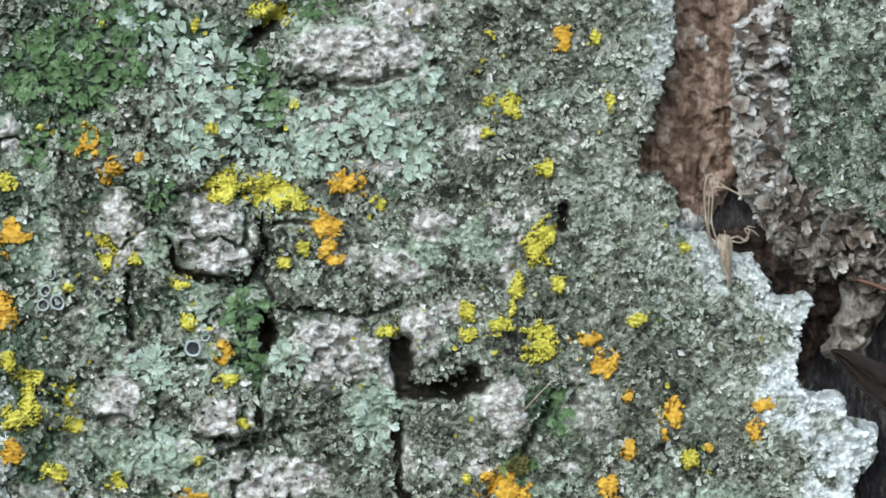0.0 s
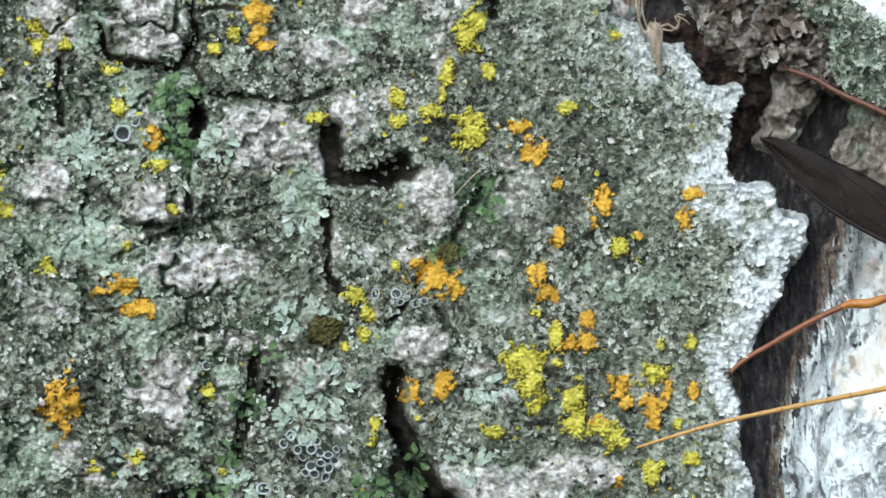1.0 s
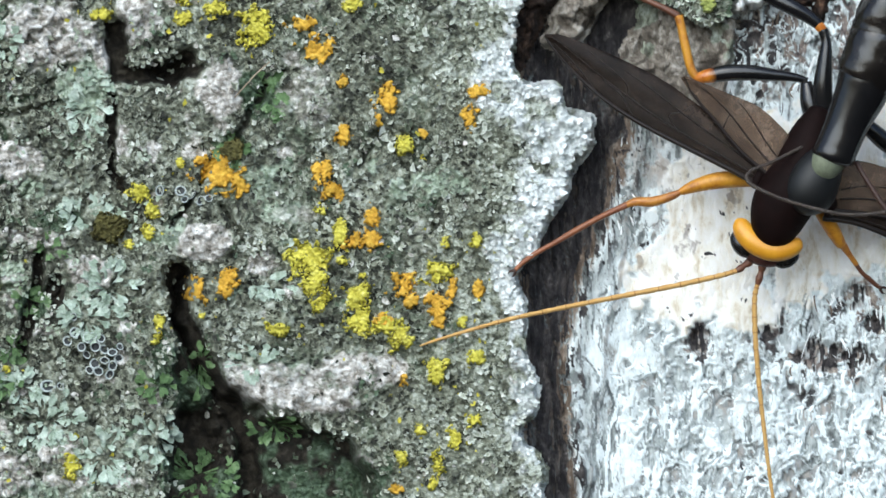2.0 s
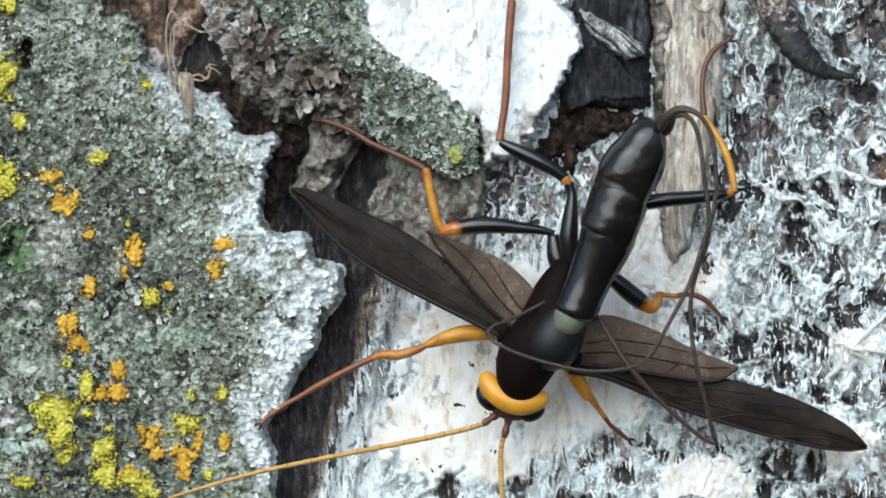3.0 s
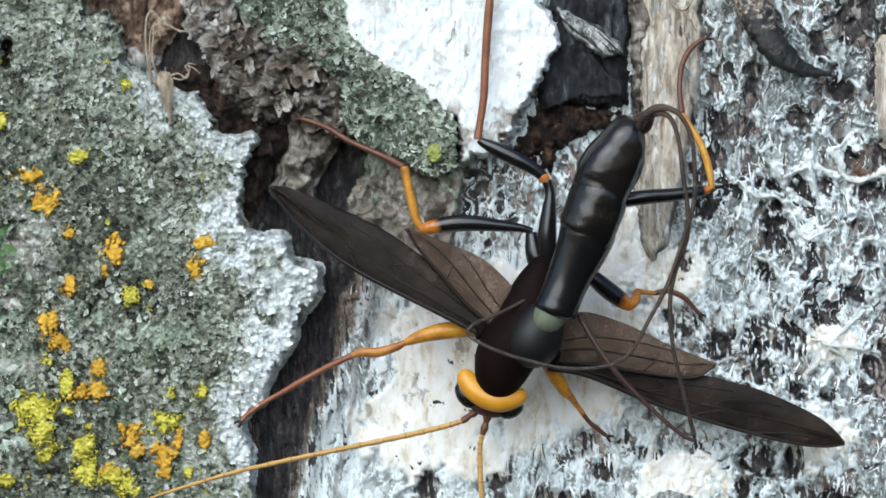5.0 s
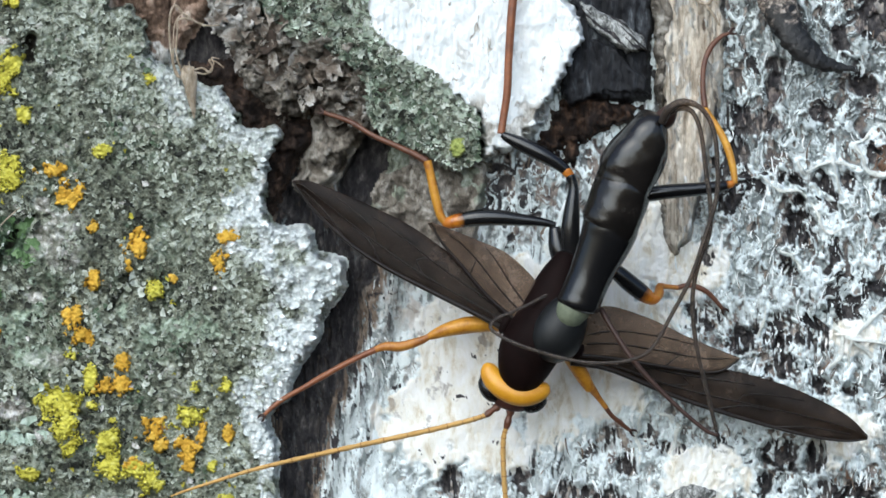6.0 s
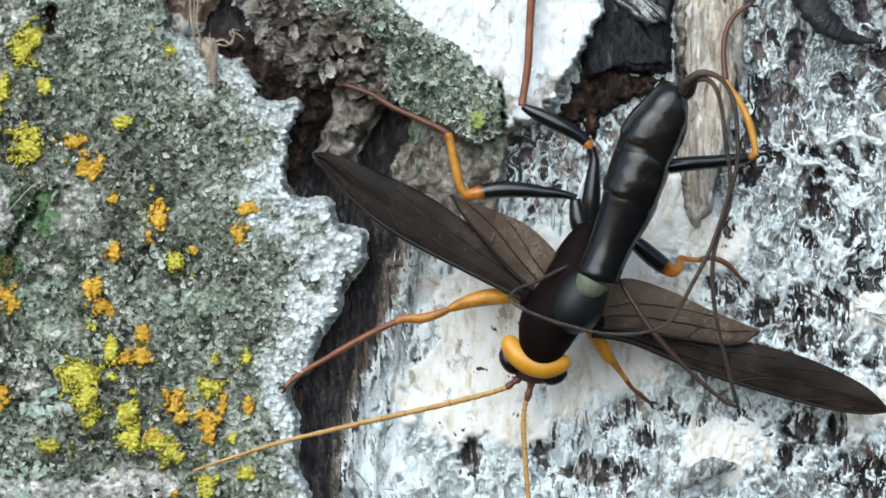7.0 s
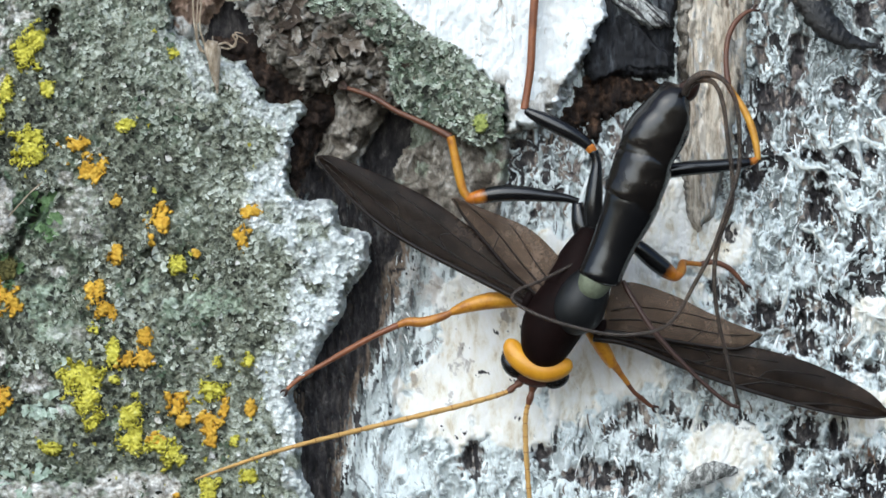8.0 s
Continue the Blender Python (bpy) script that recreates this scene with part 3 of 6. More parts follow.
RUSTY = [(1494, 826, 16, 16), (1485, 780, 14, 18), (1390, 545, 20, 16), (1500, 600, 26, 20), (1490, 525, 30, 12), (1442, 278, 18, 12), (1452, 345, 22, 16), (1540, 283, 14, 12), (1530, 800, 18, 24), (1600, 250, 34, 30)]


# pale branching cords of fungus on the wood
CORDS_A = [[(1391, 273), (1422, 295), (1452, 297), (1476, 317), (1487, 340), (1496, 361), (1513, 371), (1533, 364)], [(1479, 290), (1489, 303), (1509, 313)],
           [(1519, 273), (1528, 300), (1533, 317)], [(1600, 391), (1614, 377), (1641, 377), (1657, 387)], [(1560, 411), (1573, 428), (1590, 435)],
           [(1422, 404), (1442, 411), (1452, 425), (1459, 441)], [(1452, 245), (1457, 258), (1466, 272)],
           [(1580, 191), (1570, 211), (1556, 218), (1567, 242), (1573, 262), (1600, 272), (1634, 262), (1644, 255), (1668, 268)],
           [(1466, 262), (1506, 248), (1530, 248), (1556, 258)], [(1509, 221), (1513, 242), (1519, 272)]]
CORDS_B = [[(1166, 693), (1173, 710), (1160, 733), (1170, 747), (1173, 780)], [(1170, 747), (1183, 750)], [(1193, 663), (1180, 683), (1172, 700)],
           [(1200, 690), (1222, 696), (1240, 713), (1237, 724), (1230, 747), (1227, 767)],
           [(1501, 522), (1526, 548), (1548, 562), (1582, 566), (1636, 576)], [(1609, 501), (1580, 530), (1548, 562), (1541, 600), (1541, 643)], [(1548, 562), (1580, 590), (1616, 623)],
           [(1221, 500), (1228, 530), (1245, 548), (1262, 545)], [(1395, 500), (1390, 530), (1378, 560)], [(1490, 520), (1515, 535), (1530, 560), (1526, 590), (1505, 612)]]


# hollow beside the tan ridge, painted black for its shade
HOLLOW = [(662, 222), (700, 176), (760, 178), (756, 240), (742, 290), (712, 334), (644, 334), (634, 278)]


def wood_fields(u, v):
    w1, w2 = fbm(u / 46, v / 80, 141, 4), fbm(u / 60, v / 60, 147, 3)
    right = step01(u + 40 * w1, 1060, 1260)
    # long fibres
    f = fbm((u + 26 * w1) / 9, (v + 20 * w2) / 70, 151, 4, 0.6)
    fine = fbm((u + 10 * w1) / 4, v / 26, 157, 3)
    up = 0.3 * w2 + 0.20 * f + 0.06 * fine
    # cords of pale wood round sunken, blackened cells, at two sizes
    spots = np.zeros(u.shape)
    for x, y, rx, ry in DARKSPOTS:
        spots = np.maximum(spots, blob(u, v, x, y, rx * 1.5, ry * 1.5, 0.7, 173))
    quiet = 1 - step01(u, 1270, 1330) * (1 - step01(v + 90 * w2, 150, 330))
    far = np.maximum(1 - quiet, step01(u + 40 * w2, 1560, 1640))
    # papery flakes along the grain, each with a tone of its own
    lean = 0.18 * step01(v, 250, 500) * (v - 300)
    p1, p2, page = cells((u + lean + 22 * w1 + 5 * fine) / 13, (v + 60 * w2 + 30 * w1) / 44, 331)
    leaf_edge = 1 - step01(p2 - p1, 0.03, 0.16)
    up += (0.32 * (page - 0.5) - 0.22 * leaf_edge + 0.2 * (0.5 - p1)) * (0.15 + 0.85 * np.maximum(0.7 * right, far))
    # Black mask: real staining, plus shade painted into recesses further down.
    stain_shade, cord, grey = np.zeros(u.shape), np.zeros(u.shape), np.zeros(u.shape)
    for size, tall, seed, share in ((40, 50, 211, 0.56), (17, 26, 223, 0.66)):
        c1, c2, own = cells((u + 60 * w1 + 7 * fine) / size, (v + 70 * w2 + 40 * w1) / tall, seed)
        edge = c2 - c1
        ridge = 1 - step01(edge, 0.04, 0.26)
        hole = step01(own, share, share + 0.08) * step01(edge, 0.10, 0.30)
        part_of = np.clip(right + 0.75 * step01(fbm(u / 130, v / 150, seed + 3, 3), 0.12, 0.3), 0, 1) * (1 - 0.92 * far)
        calm = np.maximum(spots, step01(fbm(u / 110, v / 120, seed + 5, 3) + 0.2 - 0.15 * step01(v, 640, 800) - 0.08, -0.05, 0.2))
        near = 0.25 + 0.75 * spots
        hole = hole * part_of * calm * near
        up += ((0.05 + 0.17 * spots) * ridge - 0.55 * hole) * part_of * size / 24
        stain_shade = np.maximum(stain_shade, hole * step01(own, share + 0.1, share + 0.2) * (0.5 + 0.7 * step01(fine, -0.2, 0.2)))
        grey = np.maximum(grey, hole * step01(f, -0.3, 0.1))
        cord = np.maximum(cord, ridge * part_of * (0.15 + 0.85 * spots))
    cream = np.zeros(u.shape)
    for x, y, rx, ry in PALEWOOD:
        cream = np.maximum(cream, blob(u, v, x, y, rx, ry, 0.5, 163))
    stain_shade *= 1 - 0.9 * cream
    up += cream * (0.25 - 0.16 * f - 0.05 * fine)
    for x, y, rx, ry in DARKSPOTS:
        b = blob(u, v, x, y, rx, ry, 0.7, 171)
        stain_shade = np.maximum(stain_shade, (1 - 0.35 * far) * b * step01(-f + 0.6 * fine - 0.5 * cord, -0.30, 0.0))
        up -= 0.6 * b * (1 - 0.6 * far)
    # grey fibrous part at the upper and far side
    ash = far * np.clip(0.58 + 0.7 * (page - 0.45) + 0.4 * leaf_edge - 0.3 * fine, 0, 1)
    ash = np.maximum(np.maximum(ash, 0.75 * grey), 0.8 * step01(-f - 0.2 * fine, 0.12, 0.3) * (1 - 0.85 * cream))
    ash = np.maximum(ash, 0.55 * step01(page, 0.78, 0.86) * (0.3 + 0.7 * right) * (1 - cream))
    stain_shade = np.maximum(stain_shade, far * np.maximum(leaf_edge * step01(page, 0.35, 0.55) * step01(fine + w1, -0.2, 0.1), 0.9 * step01(f + 0.4 * fine, 0.26, 0.42)))
    stain_shade = np.maximum(stain_shade, 0.55 * leaf_edge * right * step01(f, 0.05, 0.25) * (1 - cream))
    # short dark and pale flecks along the grain
    fleck = fbm((u + 40 * w1) / 5, (v + 40 * w2) / 15, 231, 3)
    ash = np.maximum(ash, 0.7 * step01(fleck, 0.18, 0.36) * (1 - 0.8 * cream))
    stain_shade = np.maximum(stain_shade, quiet * step01(fleck, 0.38, 0.54) * (0.35 + 0.3 * right) * (1 - 0.85 * cream))
    tinge = 0.6 * right * step01(fleck, 0.16, 0.4) * (1 - cream)
    up -= 0.14 * step01(fleck, 0.1, 0.4) * (1 - 0.8 * cream)
    plum = np.zeros(u.shape)
    for x, y, rx, ry in DARKSPOTS:
        plum = np.maximum(plum, blob(u, v, x, y, rx * 1.35, ry * 1.35, 0.8, 177) * step01(fbm(u / 16, v / 22, 179, 3), -0.25, 0.15))
    plum = np.maximum(plum, 0.7 * step01(fbm(u / 26, v / 40, 183, 4), 0.28, 0.46) * right)
    # pinholes in the smooth pale wood
    q1, q2, dot = cells((u + 14 * fine + 30 * w1) / 26, (v + 24 * w2 + 16 * f) / 34, 187)
    stain_shade = np.maximum(stain_shade, (1 - step01(q1, 0.05, 0.05 + 0.16 * dot)) * step01(dot, 0.66, 0.7) * step01(fbm(u / 60, v / 60, 189, 2), -0.1, 0.08))
    plum = np.maximum(plum, tinge)
    # weathered tan wood under the white slab
    tan = np.maximum(blob(u, v, 955, 300, 120, 100, 0.5, 193), blob(u, v, 1078, 262, 62, 100, 0.5, 194))
    plum = np.maximum(plum, 0.85 * tan * step01(fbm((u + 20 * w1) / 12, v / 50, 197, 4), -0.3, 0.05))
    ash = np.maximum(ash, 0.62 * tan)
    stain_shade = np.maximum(stain_shade, tan * step01(fbm((u + 26 * w1) / 10, v / 70, 199, 4), 0.2, 0.36))
    mottle = blob(u, v, 800, 560, 140, 190, 0.6, 201) * step01(fbm((u + 20 * w1) / 20, (v + 20 * w2) / 24, 203, 6, 0.72), -0.02, 0.4)
    fib = fbm((u + 12 * w1 + 0.2 * (v - 700)) / 6, (v + 20 * w2) / 60, 205, 4, 0.62)
    fibrous = blob(u, v, 1062, 790, 110, 120, 0.5, 207)
    ash = np.maximum(ash, 0.8 * fibrous * step01(fib, 0.04, 0.26))
    stain_shade = np.maximum(stain_shade, fibrous * step01(fib, 0.26, 0.4))
    up -= 0.25 * fibrous * step01(fib, 0.0, 0.3)
    # curled, torn surface: thin pale rims round pockets, flat pale lands between
    x1, x2 = fbm(u / 26, v / 36, 631, 3), fbm(u / 26, v / 36, 637, 3)
    land = np.maximum(np.maximum(blob(u, v, 1170, 690, 210, 110, 0.5, 651), blob(u, v, 1350, 750, 150, 90, 0.5, 651)), blob(u, v, 1560, 570, 100, 80, 0.4, 651))
    zone = fbm(u / 60, v / 70, 647, 3) + 0.40 * spots - 0.17 - 0.08 * step01(v, 330, 480) - 0.1 * step01(v, 520, 640) - 0.15 * land - 0.14 * far
    core = np.zeros(u.shape)
    for x, y, rx, ry in DARKSPOTS:
        core = np.maximum(core, blob(u, v, x, y, rx * 1.1, ry * 1.1, 0.5, 653))
    area = np.maximum(right, 0.7 * step01(v + 40 * w2, 660, 760) * step01(u, 680, 740)) * (1 - 0.95 * cream)
    area = np.maximum(area, 0.85 * tan)
    stain_shade *= 1 - 0.5 * area * (1 - spots)
    stain_shade, ash = stain_shade * (1 - 0.5 * land), ash * (1 - 0.6 * land)
    ash = np.maximum(ash, 0.62 * far * (1 - step01(v, 60, 240)) * step01(x1, -0.35, 0.05))
    for size, tall, seed, k in ((25, 38, 641, 1.15), (11, 19, 643, 0.6)):
        n = fbm((u + lean + 30 * x1) / size, (v + 40 * x2) / tall, seed, 2)
        rim = (1 - step01(np.abs(n + 0.05), 0.03, 0.12)) * area * (1 - 0.75 * core)
        pocket = step01(-n, 0.12, 0.30) * area
        up += k * (0.26 * rim - 0.42 * pocket)
        stain_shade = np.maximum(stain_shade, pocket * step01(zone, -0.08, 0.14))
        ash = np.maximum(ash, 0.8 * pocket)
        plum = np.maximum(plum, 0.7 * pocket * step01(x2, 0.0, 0.3))
        stain_shade, ash, plum = stain_shade * (1 - 0.85 * rim), ash * (1 - 0.7 * rim), plum * (1 - 0.8 * rim)
    stain_shade = np.maximum(stain_shade, core * step01(-0.6 * f + 0.9 * fine + 0.5 * x1, -0.15, 0.15))
    plum = np.maximum(plum, 0.6 * core)
    up -= 0.35 * core
    for pts in CORDS_A + CORDS_B:
        rd = (1 - step01(line_distance(u + 8 * w1, v + 8 * w2, pts), 3, 9 + 4 * fine)) * (0.55 + 0.45 * step01(f, -0.3, 0.1))
        up += 0.24 * rd
        stain_shade, ash, plum, cord = stain_shade * (1 - rd), ash * (1 - rd), plum * (1 - rd), np.maximum(cord, rd)
    ash = np.maximum(ash, (0.10 + 0.42 * step01(fbm(u / 30, v / 48, 619, 4), 0.0, 0.28)) * right * (1 - cream) * (1 - cord) * (1 - 0.5 * land))
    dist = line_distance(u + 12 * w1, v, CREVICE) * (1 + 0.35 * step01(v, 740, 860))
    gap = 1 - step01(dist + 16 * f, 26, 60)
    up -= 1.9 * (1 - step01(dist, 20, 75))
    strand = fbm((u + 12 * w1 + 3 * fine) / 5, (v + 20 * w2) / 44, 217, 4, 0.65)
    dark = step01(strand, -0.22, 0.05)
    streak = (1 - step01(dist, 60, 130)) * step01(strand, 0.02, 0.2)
    # Crevice shade painted black, broken up by the fibre strands.
    stain_shade = np.maximum(stain_shade, np.maximum(gap * (0.62 + 0.38 * dark), 0.8 * streak))
    ash = np.maximum(ash, 0.55 * (1 - step01(dist, 80, 140)) * step01(dist, 50, 85))
    up += 0.7 * strand * (1 - step01(dist, 60, 140))
    seam = np.abs(u - (735 - 0.17 * (v - 480)) + 14 * w1)
    brown = (1 - step01(u + 60 * w2, 560, 760)) * (1 - step01(v, 330, 480))
    brown = np.maximum(brown, 0.5 * (1 - step01(seam, 2, 9)) * step01(v, 380, 460))
    brown = np.maximum(brown, 0.85 * (1 - step01(dist + 20 * strand, 45, 75)))
    brown = np.maximum(brown, 0.45 * blob(u, v, 735, 490, 60, 100, 0.8, 181))
    up += 0.7 * (1 - step01(np.abs(u - (712 - 0.17 * (v - 480)) + 14 * w1), 12, 46)) * step01(v, 420, 520)
    rust = np.zeros(u.shape)
    for x, y, rx, ry in RUSTY:
        rust = np.maximum(rust, blob(u, v, x, y, rx, ry, 0.8, 191))
    up = up - 2.0 * (1 - step01(u, 560, 720)) * (1 - step01(v, 200, 420)) - 0.6
    # hollow between the two ledges; its shade and an upper cavity's are painted black
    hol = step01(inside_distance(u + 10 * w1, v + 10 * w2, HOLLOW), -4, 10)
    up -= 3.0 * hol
    stain_shade = np.maximum(stain_shade, np.maximum(hol, blob(u, v, 408, 55, 60, 75, 0.3, 195)))
    return up, cream, brown, rust * (1 - cord), np.clip(stain_shade, 0, 1), ash * (1 - 0.8 * cord), np.maximum(plum * (1 - 0.8 * cream), 0.55 * mottle) * (1 - 0.7 * cord)


WU, WV = grid(150, 1730, -400, 1130, 2.3)
w_up, w_cream, w_brown, w_rust, w_stain_shade, w_ash, w_plum = wood_fields(WU, WV)
me = sheet_mesh("bare_wood", WU, WV, w_up, {"cream": w_cream, "brown": w_brown, "rust": w_rust, "stain_shade": w_stain_shade, "ash": w_ash, "plum": w_plum},
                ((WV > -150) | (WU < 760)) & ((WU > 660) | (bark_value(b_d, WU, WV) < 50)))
wood = thing("bare_wood", me, m_wood, "pale weathered wood with whitish fibres, cracks blackened by stain and painted shade", "", parent=tree)


def wood_height(u, v):
    x = np.clip((u - 150) / 2.3, 0, WU.shape[1] - 2)
    y = np.clip((v + 400) / 2.3, 0, WU.shape[0] - 2)
    return w_up[y.astype(int), x.astype(int)]


def wood_value(field, u, v):
    x = np.clip((u - 150) / 2.3, 0, WU.shape[1] - 2)
    y = np.clip((v + 400) / 2.3, 0, WU.shape[0] - 2)
    return field[y.astype(int), x.astype(int)]


def plate(name, outline, up, rough, material, label, seed, fields=None, ragged=9.0, slope=(0.0, 0.0), stretch=1.0, soft=9.0, step=2.8, wrinkle=0.0, flaky=0.0):
    """A loose slab of bark with a ragged outline. up: its face in mm; rough: relief in mm; slope: mm per 100 units along u and v."""
    us, vs = [p[0] for p in outline], [p[1] for p in outline]
    u, v = grid(min(us) - 14, max(us) + 14, min(vs) - 14, max(vs) + 14, step)
    w1, w2 = fbm(u / 26, v / 26, seed, 3), fbm(u / 26, v / 26, seed + 5, 3)
    d = inside_distance(u + ragged * w1, v + ragged * w2, outline) + 0.45 * ragged * fbm(u / 7, v / 7, seed + 41, 2)
    cu, cv = sum(us) / len(us), sum(vs) / len(vs)
    h = up + slope[0] * (u - cu) / 100 + slope[1] * (v - cv) / 100
    h = h + rough * fbm(u / 60, v / (60 * stretch), seed + 9, 4) + wrinkle * fbm(u / 5, v / 34, seed + 21, 3) + 0.35 * rough * fbm((u + 8 * w1) / 9, v / (9 * stretch), seed + 15, 3)
    tone = np.full(u.shape, 0.5)
    if flaky:
        e1, own1 = shingles(u + 16 * w1, v + 16 * w2, 34, seed + 31, flaky, flaky * 0.9)
        e2, own2 = shingles(u + 10 * w2, v + 10 * w1, 15, seed + 37, flaky * 0.5, flaky * 0.45)
        h = h + e1 + e2
        tone = np.clip(0.5 + 0.45 * (own1 - 0.5) + 0.4 * (own2 - 0.5), 0, 1)
    drop = step01(d, -6, soft)
    h = h * drop - 1.2 * (1 - drop)
    attrs = fields(u, v, d, w1, w2) if fields else {}
    attrs["tone"] = tone
    me = sheet_mesh(name, u, v, h, attrs, d > -6)
    return thing(name, me, material, label, "", parent=tree), h, u, v, d


def cover(noise_scale, level, key, seed):
    def f(u, v, d, w1, w2):
        n = fbm(u / noise_scale, v / noise_scale, seed, 4)
        return {key: step01(n, level - 0.12, level + 0.12)}
    return f


# reddish inner bark behind the plate's broken edge, in lumps
plate("inner_bark", [(190, -420), (420, -420), (470, -200), (470, -40), (415, -24), (378, 4), (352, 60), (320, 90), (190, 0)], 1.0, 1.4, m_innerbark,
      "reddish brown inner bark in a deep furrow", 301, stretch=2.6, fields=cover(60, 0.30, "bare", 305), flaky=0.6, wrinkle=0.5)
plate("inner_bark_lump", [(395, -300), (500, -330), (520, -100), (500, 0), (455, 35), (420, 0), (400, -90)], 3.2, 1.6, m_torn,
      "pale flaking lump of inner bark", 311, stretch=1.2, fields=cover(50, -0.3, "bare", 315), flaky=1.7, ragged=14)
plate("inner_bark_lump", [(440, 0), (560, -40), (660, 20), (740, 110), (735, 190), (640, 180), (600, 150), (540, 170), (470, 110)], 2.9, 1.9, m_crumble,
      "crumbling grey-brown inner bark", 321, fields=cover(40, 0.02, "bare", 325), flaky=2.0, wrinkle=0.6, ragged=14)
# Shade under the rim is painted as this lump's near-black brown.
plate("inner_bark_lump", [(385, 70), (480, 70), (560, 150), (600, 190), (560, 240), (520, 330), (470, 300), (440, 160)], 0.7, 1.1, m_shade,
      "brown inner bark under the broken rim, shade painted into its colour", 331, fields=cover(50, 0.35, "bare", 335), flaky=0.9)
plate("inner_bark_ridge", [(600, 172), (640, 158), (684, 172), (676, 205), (648, 240), (628, 276), (590, 296), (566, 282), (590, 230)], 2.3, 1.0, m_crumble,
      "tan splintered ridge of inner bark", 341, fields=cover(30, 0.4, "bare", 345), flaky=0.8)


def grey_cover(u, v, d, w1, w2):
    n = fbm(u / 36, v / 36, 351, 4)
    return {"bare": 0.75 * step01(n, -0.05, 0.25), "moss": step01(fbm(u / 30, v / 30, 357, 4), 0.0, 0.2) * (1 - step01(v, 280, 360))}


plate("grey_ledge", [(745, 215), (790, 205), (860, 230), (905, 250), (890, 330), (880, 420), (800, 430), (735, 400), (706, 346), (704, 300), (735, 255)], 1.2, 0.9, m_crumble,
      "weathered grey ledge of bark under the white slab", 361, fields=grey_cover, stretch=1.6, flaky=0.6)

# green lichened slab and the white slab that lies over it
GREEN_SLAB = [(505, -420), (722, -420), (716, -107), (706, -30), (748, 38), (806, 66), (852, 112), (892, 165), (890, 240), (845, 262), (790, 225), (725, 205), (690, 160), (690, 110),
              (650, 62), (600, 35), (555, 20), (520, -10), (495, -60), (500, -200)]
plate("green_bark_slab", GREEN_SLAB, 4.2, 1.5, m_bark, "bark slab overgrown with green foliose lichen", 371, flaky=0.5,
      fields=lambda u, v, d, w1, w2: {"mint": 0.55 * step01(fbm(u / 50, v / 50, 377, 3), -0.2, 0.2), "moss": 0.6 * step01(fbm(u / 60, v / 60, 375, 3), -0.35, 0.1), "rim": 0.4 * (1 - step01(d, 8, 24)) * step01(w1, -0.1, 0.3)})
WHITE_SLAB = [(690, -420), (985, -420), (990, -107), (1030, -60), (1066, -18), (1072, 34), (1046, 92), (1022, 124), (985, 190), (948, 226), (898, 230),
              (884, 165), (835, 130), (795, 86), (728, 58), (678, -30), (690, -107)]


def white_cover(u, v, d, w1, w2):
    low = step01(v, 90, 170)
    return {"bare": low * step01(w1 + 0.5 * w2, -0.1, 0.25) * (0.8 + 0.2 * step01(w2, 0, 0.3)) + 0.55 * step01(fbm(u / 34, v / 50, 381, 4), 0.34, 0.5) + 0.8 * (1 - step01(np.abs(fbm((u + 10 * w2) / 18, v / 80, 383, 2)), 0.015, 0.06)) * step01(fbm(u / 20, v / 30, 385, 2), 0.05, 0.2),
            "moss": (1 - step01(d, 0, 9)) * step01(w2, -0.05, 0.2) * (u < 900)}


plate("white_bark_slab", WHITE_SLAB, 5.2, 0.5, m_white, "bark slab under a smooth bluish-white lichen crust", 391, fields=white_cover, stretch=1.5,
      slope=(0.15, -0.5), wrinkle=0.15, step=2.0, ragged=13)
# blackened flakes beside it
plate("black_bark_flake", [(985, -420), (1130, -420), (1190, -150), (1195, 20), (1190, 130), (1120, 140), (1060, 120), (1035, 60), (1060, -60)], 1.6, 0.8, m_char,
      "blackened splintered bark", 401, stretch=3.0, slope=(-0.5, 0), wrinkle=0.5)
plate("black_bark_flake", [(1040, -20), (1085, 10), (1140, 50), (1185, 92), (1190, 132), (1140, 126), (1090, 130), (1052, 150), (1030, 110)], 2.4, 0.7, m_char,
      "curled black bark flake", 411, stretch=2.0, wrinkle=0.3)
def splinter_grain(u, v, d, w1, w2):
    a, b = 0.77 * u + 0.64 * v, 0.77 * v - 0.64 * u
    g = fbm((a + 8 * w1) / 40, (b + 4 * w2) / 4, 423, 3)
    return {"stain_shade": step01(g, 0.06, 0.24) + 0.6 * (1 - step01(d, 0, 8)) * step01(w1, -0.1, 0.2)}


plate("grey_splinter", [(1060, -50), (1092, -30), (1130, -10), (1182, 20), (1188, 48), (1150, 54), (1108, 30), (1076, 0)], 3.4, 0.7, m_splinter,
      "pale grey splinter lying across the black bark", 421, stretch=0.6, ragged=7, wrinkle=0.2, fields=splinter_grain)
plate("rotten_bark", [(985, 205), (1010, 170), (1055, 130), (1150, 132), (1188, 150), (1140, 180), (1085, 194), (1062, 208), (1054, 246), (1040, 246), (1032, 226), (1006, 222)], 0.8, 0.8, m_rot,
      "dark rusty bark remnant below the black flakes", 431, flaky=0.8, wrinkle=0.5, ragged=18, stretch=2.0)
